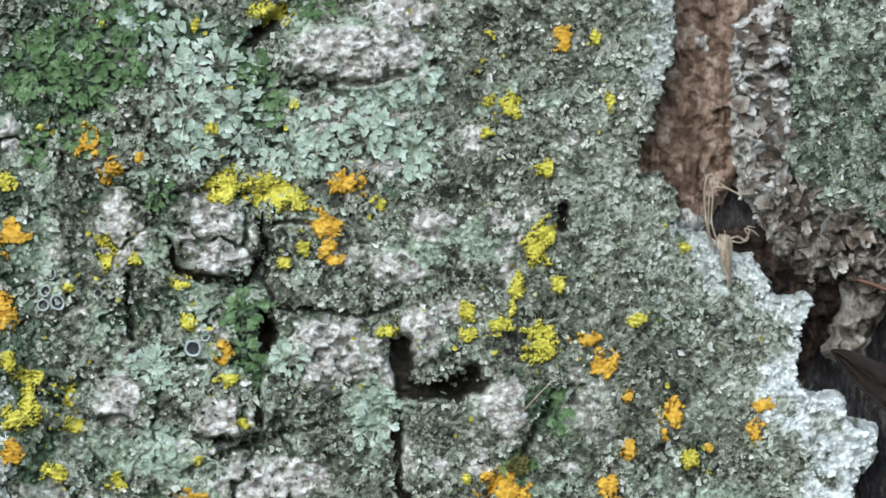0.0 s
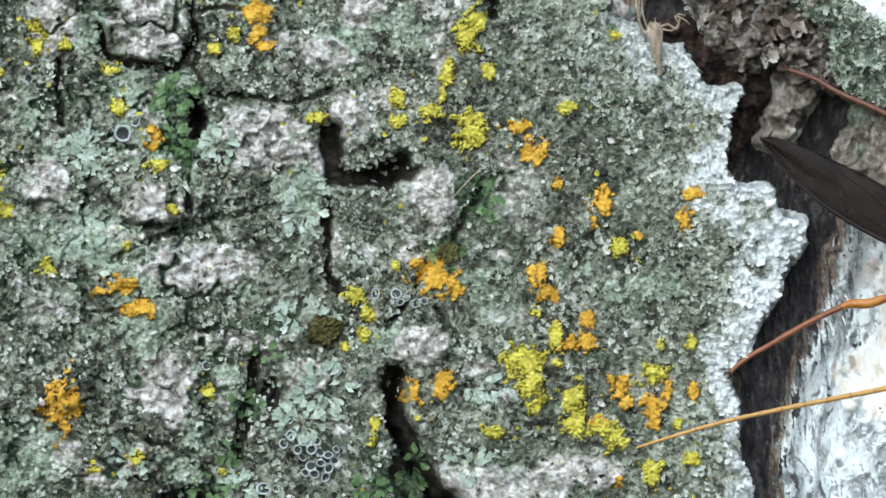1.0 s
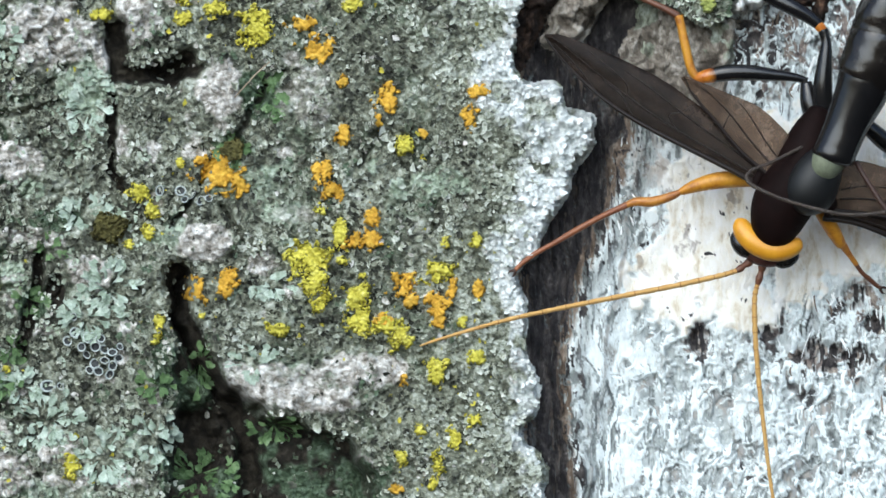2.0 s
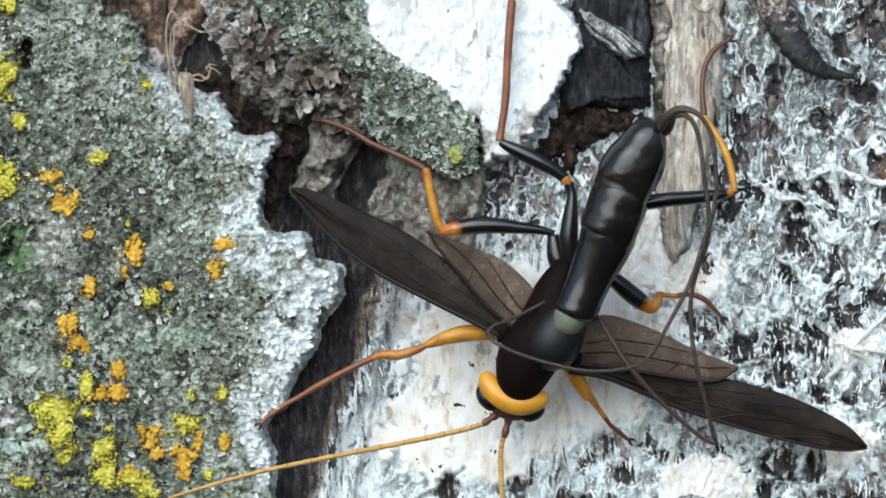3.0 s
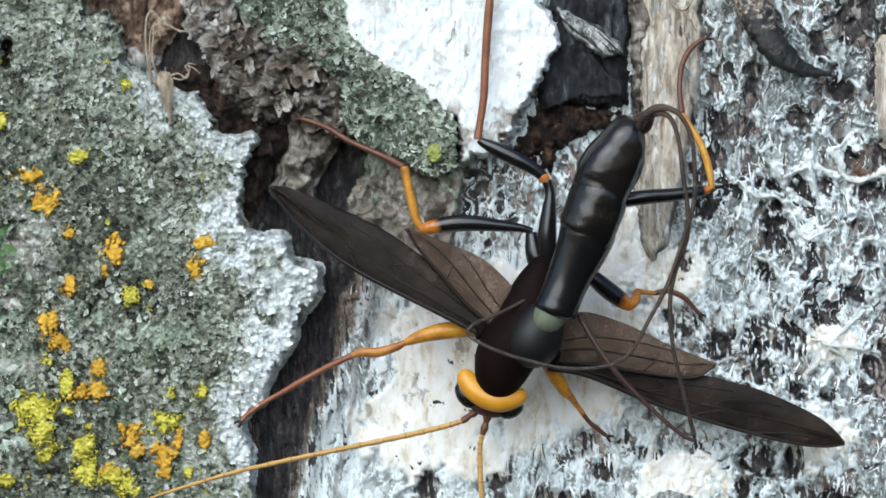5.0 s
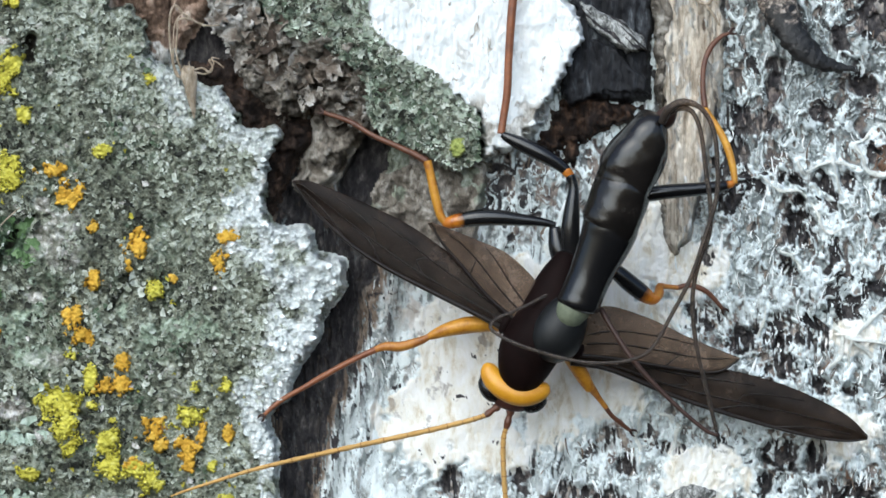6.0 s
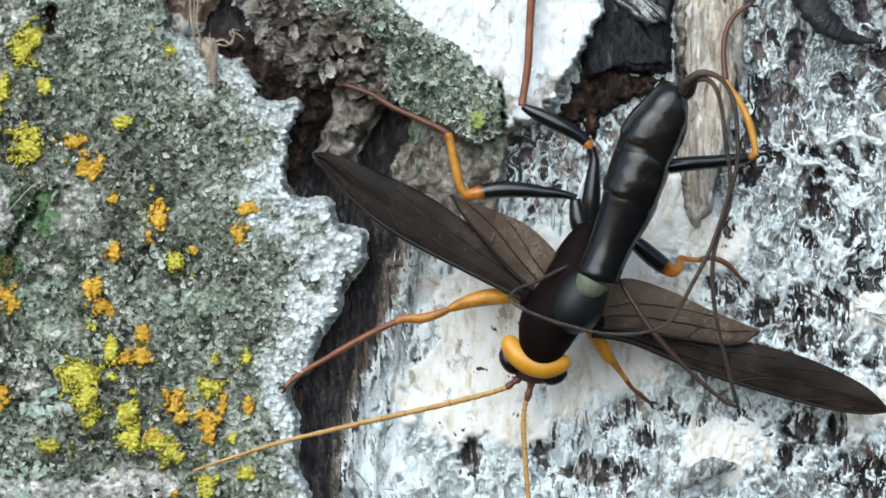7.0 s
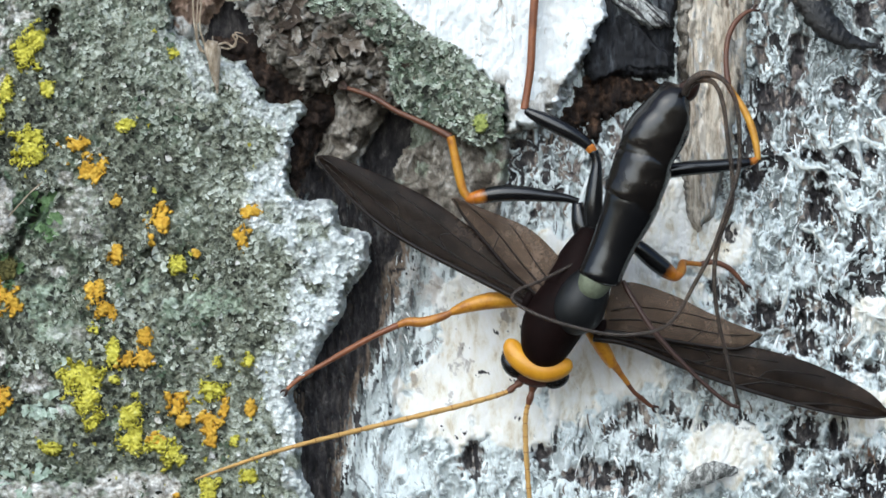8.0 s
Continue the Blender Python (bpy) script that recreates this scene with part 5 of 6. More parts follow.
for x, y, rx, ry in YELLOW_A + YELLOW_B + YELLOW_C + YELLOW_D:
    big = "broad" if rx * ry > 500 else "small"
    patch("yellow_lichen", x, y, rx * 1.12, ry * 1.12, m_yellow, big + " bright yellow crinkled lichen patch on the bark", "yellow lichen patches", 6.5, 0.6, 0.30, 0.8)
patch("lime_lichen", 853, 218, 15, 18, m_lime, "small yellow-green lichen patch on the green slab", "", 5.5, 0.4, ground=lambda u, v: 0 * u + 4.8)


PETAL = np.array([(-0.1, 0.0), (0.2, -0.2), (0.55, -0.38), (0.85, -0.42), (1.02, -0.2), (0.88, 0.0), (1.02, 0.2), (0.85, 0.42), (0.55, 0.38), (0.2, 0.2)])


def petals_mesh(name, u, v, up, r, angle, base, attrs=None, curl=0.3, joined=False):
    """Flat lichen lobes, narrow at the foot and notched at the tip, with raised margins."""
    n, k = len(u), len(PETAL)
    lx = PETAL[None, :, 0] * r[:, None] * rng.uniform(0.8, 1.2, (n, k))
    ly = PETAL[None, :, 1] * r[:, None] * rng.uniform(0.75, 1.3, (n, k))
    ca, sa = np.cos(angle)[:, None], np.sin(angle)[:, None]
    pu = np.concatenate([(u + 0.5 * r * np.cos(angle))[:, None], u[:, None] + ca * lx - sa * ly], 1)
    pv = np.concatenate([(v + 0.5 * r * np.sin(angle))[:, None], v[:, None] + sa * lx + ca * ly], 1)
    lift = np.abs(PETAL[None, :, 1]) * curl * r[:, None] * rng.uniform(0.0, 1.6, (n, k)) + rng.normal(0.1, 0.18, (n, 1)) * lx
    pp = np.concatenate([up[:, None], up[:, None] + 0.0625 * lift], 1)
    if joined:
        pp[0, 1] -= 1.6
    foot = (np.arange(n) * (k + 1))[:, None]
    i = np.arange(k)[None, :]
    tri = np.stack([np.broadcast_to(foot, (n, k)), foot + 1 + (i + 1) % k, foot + 1 + i], -1)
    tri, faces = tri.reshape(-1), n * k
    if joined:
        # narrow stalks run from the first lobe to all the others
        rest = foot[1:, 0]
        tri = np.concatenate([tri, np.stack([np.full(n - 1, 1), rest + 1, rest + 2], -1).reshape(-1)])
        faces += n - 1
    t = base[:, None] + rng.uniform(-0.06, 0.12, (n, k + 1))
    t[:, 0] -= 0.10
    t[:, 1] -= 0.2
    at = {key: np.repeat(val, k + 1) for key, val in (attrs or {}).items()}
    at["tone"] = np.clip(t, 0, 1).ravel()
    return mesh_from(name, to_world(pu, pv, pp).reshape(-1, 3), tri, np.full(faces, 3), at, True)


def rosette(name, x, y, rx, ry, material, label, group, size):
    """One leafy lichen: lobes that spread from its middle, the inner ones over the outer."""
    n = int(rx * ry * 4.0 / (size * size)) + 10
    t, a = np.sqrt(rng.uniform(0.0, 1.0, n)), rng.uniform(0, 6.2832, n)
    u, v = x + t * rx * np.cos(a), y + t * ry * np.sin(a)
    ok = (t + 0.9 * fbm(u / 26, v / 26, int(abs(x * 7 + y * 3)) % 997, 3) < 0.95) & (bark_value(b_d, u, v) > 4)
    ok[:5] = True
    u, v, t, a = u[ok], v[ok], t[ok], a[ok]
    first = np.argsort(t)
    u, v, t, a = u[first], v[first], t[first], a[first]
    n = len(u)
    up = 0.3 * bark_height(u, v) + 0.7 * bark_smooth(u, v) + 0.22 + 0.35 * (1 - t) + rng.uniform(0, 0.15, n)
    me = petals_mesh(name, u, v, up, rng.uniform(0.75, 1.35, n) * size, a + rng.normal(0, 0.55, n), rng.uniform(0.25, 0.75, n), joined=True)
    return thing(name, me, material, label, "lichen", group)


for x, y, rx, ry in MINT_A + MINT_B:
    rosette("mint_lichen", x, y, rx * 1.15, ry * 1.15, m_mint, "pale mint-grey leafy lichen rosette on the bark", "mint lichen rosettes", 15.0)
for x, y, rx, ry in GREENS:
    rosette("green_lichen", x, y, rx * 1.1, ry * 1.1, m_green, "dark green leafy lichen in a bark hollow", "green lichen tufts", 14.0)

# small grey-green rosettes all over the bark, too many to count
cx, cy = rng.uniform(-930, 560, 1500), rng.uniform(-390, 1120, 1500)
near = step01(-cx, -120, 250)
ok = (rng.uniform(0, 1, 1500) < (0.25 + 0.75 * near) * (1 - 0.75 * step01(bark_value(b_bare, cx, cy), 0.2, 0.6))) & (bark_value(b_d, cx, cy) > 14) & (bark_value(b_pit, cx, cy) < 0.25) & ~overgrown(cx, cy)
cx, cy = cx[ok], cy[ok]
spread = rng.uniform(6, 20, len(cx))
each = 9
pa = rng.uniform(0, 6.2832, (len(cx), each))
pt = np.sqrt(rng.uniform(0.05, 1, (len(cx), each)))
pu, pv = (cx[:, None] + pt * spread[:, None] * np.cos(pa)).ravel(), (cy[:, None] + pt * spread[:, None] * np.sin(pa)).ravel()
pale = np.repeat(rng.uniform(0.35, 0.72, len(cx)), each)
me = petals_mesh("leafy_lichen", pu, pv, 0.5 * bark_height(pu, pv) + 0.5 * bark_smooth(pu, pv) + 0.2 + 0.2 * (1 - pt.ravel()), rng.uniform(5.5, 10, len(pu)), pa.ravel() + rng.normal(0, 0.5, len(pu)),
                 pale + rng.normal(0, 0.08, len(pu)), {"mint": np.repeat(rng.uniform(0.0, 0.9, len(cx)) * near[ok], each), "moss": np.repeat((rng.uniform(0, 1, len(cx)) < 0.12) * 0.7, each)})
thing("leafy_lichen", me, m_flake, "small grey-green leafy lichen rosettes all over the bark", "lichen", kind="stuff")

patch("moss_tuft", -205, 612, 36, 30, m_moss, "brown moss tuft in a bark crack", "", 3.6, 1.2, 0.1, 0.4)
patch("moss_tuft", 10, 478, 22, 26, m_moss, "olive moss tuft in a bark crack", "", 3.6, 1.0, 0.1, 0.4)


# ---- cup-shaped fruiting bodies of the lichen ----
def tube(pts, radii, sides=10, caps=True):
    """A smooth tube through points (Vectors) with a radius at each."""
    n = len(pts)
    bm = bmesh.new()
    rings = []
    side = None
    for i, p in enumerate(pts):
        t = (pts[min(i + 1, n - 1)] - pts[max(i - 1, 0)]).normalized()
        ref = side if side is not None else Vector((0.3, -1, 0.2))
        s = (ref - t * ref.dot(t)).normalized()
        side = s
        w = t.cross(s)
        r = radii[i] if not isinstance(radii, (int, float)) else radii
        ra, rb = r if isinstance(r, tuple) else (r, r)
        rings.append([bm.verts.new(p + s * (ra * math.cos(a)) + w * (rb * math.sin(a)))
                      for a in (2 * math.pi * j / sides for j in range(sides))])
    for a, b in zip(rings, rings[1:]):
        for j in range(sides):
            bm.faces.new((a[j], a[(j + 1) % sides], b[(j + 1) % sides], b[j]))
    if caps:
        bm.faces.new(list(reversed(rings[0])))
        bm.faces.new(rings[-1])
    for f in bm.faces:
        f.smooth = True
    bmesh.ops.recalc_face_normals(bm, faces=bm.faces)
    return bm


def part(name, bm, material, parent, label="", origin=None):
    me = bpy.data.meshes.new(name)
    if origin is not None:
        bmesh.ops.translate(bm, verts=bm.verts, vec=-Vector(origin))
    bm.to_mesh(me)
    bm.free()
    me.materials.append(material)
    ob = new(name, me)
    if parent is not None:
        ob.parent = parent
    if origin is not None:
        ob.location = origin
    return tagged(ob, label)


def cup(u, v, r):
    """A lichen cup: an uneven raised pale rim round a dark hollow disc."""
    h = float(bark_height(np.array([u]), np.array([v]))[0]) + 0.35
    base = plan(u, v, h)
    lump = [1 + random.uniform(-0.22, 0.22) for _ in range(5)]
    tilt = (random.uniform(-0.3, 0.3), random.uniform(-0.3, 0.3))
    squash = random.uniform(0.7, 1.0)
    turn = random.uniform(0, 3.14)

    def ring(bm, rad, lift):
        out = []
        for j in range(16):
            a = 2 * math.pi * j / 16
            w = lump[j * 5 // 16] * 0.5 + lump[(j * 5 // 16 + 1) % 5] * 0.5
            x, z = rad * w * math.cos(a), rad * w * math.sin(a) * squash
            x, z = x * math.cos(turn) - z * math.sin(turn), x * math.sin(turn) + z * math.cos(turn)
            out.append(bm.verts.new(base + Vector((x, -lift + tilt[0] * x + tilt[1] * z, z)) * 1.0))
        return out

    m = r * U
    bm = bmesh.new()
    rs = [ring(bm, m * 0.80, -0.5 * m), ring(bm, m * 1.05, 0.25 * m), ring(bm, m * 1.0, 0.45 * m), ring(bm, m * 0.82, 0.38 * m), ring(bm, m * 0.72, 0.0)]
    for a, b in zip(rs, rs[1:]):
        for j in range(16):
            f = bm.faces.new((a[j], a[(j + 1) % 16], b[(j + 1) % 16], b[j]))
            f.smooth = True
    me = bpy.data.meshes.new("lichen_cup")
    bm.to_mesh(me)
    bm.free()
    ob = thing("lichen_cup", me, m_cup_rim, "tiny lichen cup with pale rim and dark disc", "lichen cup", "lichen cups")
    bm = bmesh.new()
    edge = ring(bm, m * 0.75, 0.05 * m)
    mid = bm.verts.new(base + Vector((0, 0.12 * m, 0)))
    for j in range(16):
        bm.faces.new((edge[j], edge[(j + 1) % 16], mid)).smooth = True
    part("disc", bm, m_cup, ob, "dark hollow disc")


for x, y, r in CUPS_A + CUPS_B:
    cup(x, y, r)


# ---- loose bits on the wood ----
def spline(pts, steps=6):
    """Catmull-Rom through tuples of any length."""
    out = []
    n = len(pts)
    for i in range(n - 1):
        p0, p1, p2, p3 = (pts[max(i - 1, 0)], pts[i], pts[i + 1], pts[min(i + 2, n - 1)])
        for j in range(steps):
            t = j / steps
            out.append(tuple(0.5 * (2 * b + (c - a) * t + (2 * a - 5 * b + 4 * c - d) * t * t + (3 * b - a - 3 * c + d) * t ** 3)
                             for a, b, c, d in zip(p0, p1, p2, p3)))
    out.append(tuple(pts[-1]))
    return out


def limb(stations, sides=12, steps=6, flat=1.0):
    """A tube through stations (u, v, up, radius in plan units)."""
    st = spline(stations, steps)
    return tube([plan(*s[:3]) for s in st], [(max(s[3], 0.3) * U * flat, max(s[3], 0.3) * U) for s in st], sides)


def curl(name, stations, material, label, crusted):
    bm = limb(stations, 20, 14, 0.6)
    for f in bm.verts:
        f.co += Vector((0, 0, 1)) * 0.00035 * noise.noise(f.co * 1500) + Vector((1, 0, 0)) * 0.00035 * noise.noise(f.co * 2500 + Vector((9, 0, 0)))
    crust = bm.verts.layers.float.new("bare")
    for f in bm.verts:
        f[crust] = min(1.0, max(0.0, (f.co.z - plan(0, crusted, 0).z) * 300 + 0.5 + 1.2 * noise.noise(f.co * 1800)))
    me = bpy.data.meshes.new(name)
    bm.to_mesh(me)
    bm.free()
    return thing(name, me, material, label, "bark curl")


curl("bark_curl", [(1395, -180, 1.2, 26), (1404, -110, 1.6, 36), (1414, -50, 2.0, 36), (1434, 0, 2.3, 30), (1460, 42, 2.4, 26), (1494, 68, 2.2, 17), (1530, 80, 1.7, 9), (1560, 84, 1.2, 2)],
     m_curl, "dark curled bark sliver hanging on the wood", -20)
curl("bark_sliver", [(1190, 880, 0.9, 4), (1230, 848, 1.4, 16), (1270, 832, 1.6, 15), (1305, 836, 1.2, 5)], m_splinter, "small dark bark sliver lying on the wood", 700)

for pts in CORDS_A + CORDS_B:
    line = []
    for i, (x, y) in enumerate(pts):
        h = float(wood_height(np.array([float(x)]), np.array([float(y)]))[0])
        line.append((x + random.uniform(-2, 2), y + random.uniform(-2, 2), h + 0.2, random.uniform(2.4, 4.6) * (0.45 if i in (0, len(pts) - 1) else 1.0)))
    bm = limb(line, 8, 7, 0.5)
    for f in bm.verts:
        f.co += 0.00016 * noise.noise_vector(f.co * 1400) + 0.00007 * noise.noise_vector(f.co * 4200)
    part("fungus_cord", bm, m_cord, wood, "pale branching fungus cord")

fibre = thing("dry_fibre", None, None, "curled dry fibre stuck on the bark strip", "fibre tuft")
for pts in ([(1262, -66, 2.6, 2), (1274, -42, 3.2, 3), (1294, -34, 3.4, 3), (1308, -50, 3.2, 1.6)], [(1286, -36, 3.2, 2.4), (1302, -18, 3.4, 2.6), (1314, 4, 3.0, 1.4)]):
    part("strand", limb(pts, 6, 6), m_fibre, fibre)

tuft = thing("dry_fibre_tuft", None, None, "dry beige plant fibre tuft stuck in the bark edge", "fibre tuft")
part("husk", limb([(376, 74, 6.9, 10), (376, 88, 7.3, 15), (379, 108, 7.3, 12), (381, 132, 7.1, 8), (384, 152, 7.0, 4), (385, 166, 6.9, 1.5)], 12, 6, 0.45), m_fibre, tuft, "papery beige husk")
for i in range(4):
    a = 366 + 6 * i
    part("strand", limb([(a + random.uniform(-3, 3), 72 + random.uniform(-8, 6), 7.5, random.uniform(0.5, 0.9)), (a + random.uniform(-2, 2), 96, 7.6, 0.8),
                         (379 + (a - 376) * 0.6, 124, 7.45, 0.7), (384 + random.uniform(-4, 4), random.uniform(148, 170), 7.2, 0.7)], 5, 5), m_fibre, tuft)
for pts in ([(366, 92, 7.0, 3.4), (354, 88, 7.1, 3), (346, 56, 7.2, 3), (342, 16, 7.3, 2.6), (344, -22, 7.4, 2.6), (354, -34, 7.4, 2.6), (372, -16, 7.4, 2.8), (402, 0, 7.2, 2.4), (432, 1, 6.8, 1.4)],
            [(364, 84, 7.0, 2.6), (354, 50, 7.3, 2.4), (356, 8, 7.5, 2.2), (358, -10, 7.6, 2.2), (378, -10, 7.5, 2.4), (404, 3, 7.3, 1.4)],
            [(386, 80, 7.2, 3), (400, 76, 7.4, 3), (413, 84, 7.5, 2.8), (418, 74, 7.5, 2.6), (412, 62, 7.5, 2.4), (426, 66, 7.4, 2), (438, 76, 7.2, 1.2)],
            [(390, 84, 7.1, 2.4), (408, 86, 7.3, 2.2), (420, 68, 7.5, 2), (416, 58, 7.5, 1.6), (430, 60, 7.4, 1.2)],
            [(362, 96, 7.0, 2), (350, 70, 7.1, 2), (349, 30, 7.3, 1.8), (352, -4, 7.5, 1.4), (366, -22, 7.5, 1)]):
    part("strand", limb([(x, y, h, 0.75 * r) for x, y, h, r in pts], 6, 6), m_fibre, tuft)
bm = limb([(14, 385, 7.2, 1.4), (50, 345, 7.9, 1.4), (76, 322, 7.6, 1)], 6, 5)
part("strand", bm, m_fibre, tuft)

# ---- the wasp ----
wasp = thing("wasp", None, None, "large black parasitic wasp, yellow head, head down on the wood", "wasp")

# head: a broad yellow collar, a dark face below it and an eye at each end
AX, AY = 0.46, -0.887     # along the body, towards the tail


def body(stations, sides=24, steps=6, flat=0.9):
    st = spline(stations, steps)
    return tube([plan(*s[:3]) for s in st], [(s[3] * U * flat, s[3] * U) for s in st], sides)


def ball(u, v, up, half_along, half_across, half_up, tilt=0.0, cut=None):
    bm = bmesh.new()
    bmesh.ops.create_uvsphere(bm, u_segments=28, v_segments=18, radius=1)
    ang = math.atan2(-AY, AX) + tilt
    m = Matrix.Translation(plan(u, v, up)) @ Matrix.Rotation(-ang, 4, "Y") @ Matrix.Diagonal((half_along * U, half_up * U, half_across * U, 1))
    bmesh.ops.transform(bm, matrix=m, verts=bm.verts)
    for f in bm.faces:
        f.smooth = True
    return bm


head = part("head", body([(899, 602, 7.6, 5), (903, 609, 7.8, 14), (911, 624, 8.0, 19), (924, 638, 8.2, 21), (944, 650, 8.3, 22), (966, 655, 8.3, 22), (986, 652, 8.1, 20), (1001, 645, 7.9, 16), (1008, 638, 7.7, 6)]),
            m_head, wasp, "smooth yellow head")
part("face", body([(912, 652, 6.8, 8), (926, 660, 7.0, 16), (945, 667, 7.1, 18), (966, 669, 7.0, 16), (986, 665, 6.8, 8)]), m_face, head, "dark red face")
part("eye", body([(896, 622, 7.2, 4), (898, 632, 7.3, 13), (906, 646, 7.4, 17), (916, 658, 7.3, 14), (923, 664, 7.2, 5)]), m_eye, head, "black eye")
part("eye", body([(964, 679, 7.2, 4), (972, 677, 7.3, 12), (986, 672, 7.4, 15), (998, 664, 7.3, 12), (1004, 658, 7.2, 4)]), m_eye, head, "black eye")

thorax = part("thorax", body([(958, 642, 8.0, 20), (961, 631, 8.3, 36), (966, 610, 8.4, 46), (975, 582, 8.5, 53), (990, 552, 8.5, 54), (1010, 518, 8.4, 46), (1030, 488, 8.2, 26)]),
              m_maroon, wasp, "dark maroon thorax")
part("hind_thorax", body([(992, 560, 7.9, 40), (1006, 522, 8.1, 50), (1022, 482, 8.1, 46), (1036, 440, 7.9, 34), (1046, 408, 7.6, 18)]), m_maroon, thorax)
part("wing_plate", ball(935, 530, 8.6, 20, 9, 8), m_maroon, thorax)
part("wing_plate", ball(1062, 582, 8.6, 18, 9, 8), m_maroon, thorax)

# the raised hind body, in overlapping rings
PIVOT = plan(1040, 520, 9.2)
gaster = part("abdomen", body([(1008, 580, 9.2, 10), (1012, 572, 9.7, 34), (1018, 558, 10.1, 45), (1028, 536, 10.4, 46), (1042, 510, 10.5, 40), (1054, 490, 10.5, 30)]), m_plate, wasp,
              "glossy black abdomen bent up over the body", PIVOT)


def ring_part(name, stations, material, label="", skew=0):
    bm = body(stations, 32, 8)
    if skew:
        # the ring's edges run aslant: one flank reaches further towards the head
        mid = plan(*stations[len(stations) // 2][:3])
        ax, side = Vector((AX, 0, -AY)), Vector((-AY, 0, -AX))
        for v in bm.verts:
            lat = (v.co - mid).dot(side) / (50 * U)
            v.co -= ax * (skew * U * max(0.0, lat) ** 1.5)
    if material is m_black:
        # soft dents of the drawn-up rings
        for v in bm.verts:
            v.co += 0.0002 * noise.noise_vector(v.co * 420) + 0.00003 * noise.noise_vector(v.co * 1500)
    ob = part(name, bm, material, gaster, label)
    ob.location = -PIVOT
    return ob


ring_part("pale_band", [(1042, 520, 11.00, 8), (1044, 516, 11.40, 22), (1049, 506, 12.00, 28), (1055, 494, 12.00, 31), (1060, 482, 11.40, 24)], m_band, "pale green membrane between the rings")
ring_part("abdomen_ring", [(1058, 500, 12.03, 16), (1060, 494, 12.09, 37), (1068, 474, 12.15, 38), (1081, 444, 12.21, 38), (1094, 414, 12.27, 41), (1110, 380, 12.36, 46), (1119, 356, 12.42, 49), (1124, 342, 12.42, 46), (1127, 334, 12.42, 30)],
          m_shiny)
ring_part("abdomen_ring", [(1112, 364, 12.42, 28), (1116, 354, 12.48, 49), (1127, 328, 12.57, 52), (1138, 300, 12.66, 52), (1147, 276, 12.69, 51), (1152, 264, 12.69, 38)], m_black, skew=14)
ring_part("abdomen_ring", [(1136, 294, 12.60, 30), (1141, 282, 12.66, 48.5), (1148, 266, 12.76, 51.5), (1154, 252, 12.84, 53), (1164, 232, 12.9, 52), (1177, 214, 12.95, 50), (1189, 197, 13.0, 48), (1198, 182, 13.02, 44), (1205, 170, 13.02, 38), (1211, 161, 13.02, 28),
                           (1214, 156, 13.02, 14)], m_black, skew=46)
ring_part("tail_tip", [(1206, 172, 13.3, 15), (1216, 162, 13.5, 18), (1226, 150, 13.6, 14), (1233, 143, 13.6, 9)], m_drill, "dark red-brown tail tip")
# egg-laying drill and its two sheaths, looped over the back
OV = plan(1210, 165, 15.4)
ovipositor = part("ovipositor_sheath", limb([(1212, 166, 15.2, 7.4), (1222, 145, 16.6, 7.4), (1248, 131, 17.2, 6.6), (1280, 142, 17.4, 4.5), (1302, 180, 17.4, 4.3), (1309, 240, 17.2, 4.1), (1307, 300, 16.8, 4.1),
                                             (1288, 365, 16.4, 4.1), (1262, 440, 15.8, 4.0), (1228, 505, 15.2, 3.7), (1192, 566, 14.8, 3.5), (1150, 588, 14.6, 3.4), (1080, 592, 14.6, 3.3),
                                             (1005, 576, 14.6, 3.3), (945, 555, 14.4, 3.3), (908, 532, 13.8, 3.3), (916, 514, 13.2, 3.3), (955, 498, 12.0, 3.3), (1015, 468, 10.2, 3.3)], 10, 7),
                  m_sheath, wasp, "dark looping ovipositor sheath", OV)
ob = part("ovipositor_sheath", limb([(1212, 160, 15.4, 6.6), (1236, 142, 16.4, 6.6), (1264, 148, 16.8, 4.5), (1280, 186, 16.8, 4.1), (1288, 250, 16.6, 4.1), (1296, 310, 16.4, 4.1), (1294, 365, 16.0, 4.1),
                                     (1274, 420, 15.6, 4.1), (1264, 480, 15.2, 4.0), (1270, 560, 14.6, 4.0), (1288, 640, 13.4, 3.9), (1306, 715, 12.2, 3.4)], 10, 7), m_sheath, ovipositor,
          "dark ovipositor sheath strand")
ob.location = -OV
ob = part("ovipositor", limb([(1102, 498, 10.6, 5), (1120, 530, 11.4, 4.3), (1160, 590, 12.0, 5), (1220, 655, 12.2, 3.9), (1280, 708, 12.2, 3.6), (1308, 722, 12.2, 2.9)], 10, 7), m_drill, ovipositor,
          "thin red-brown ovipositor")
ob.location = -OV


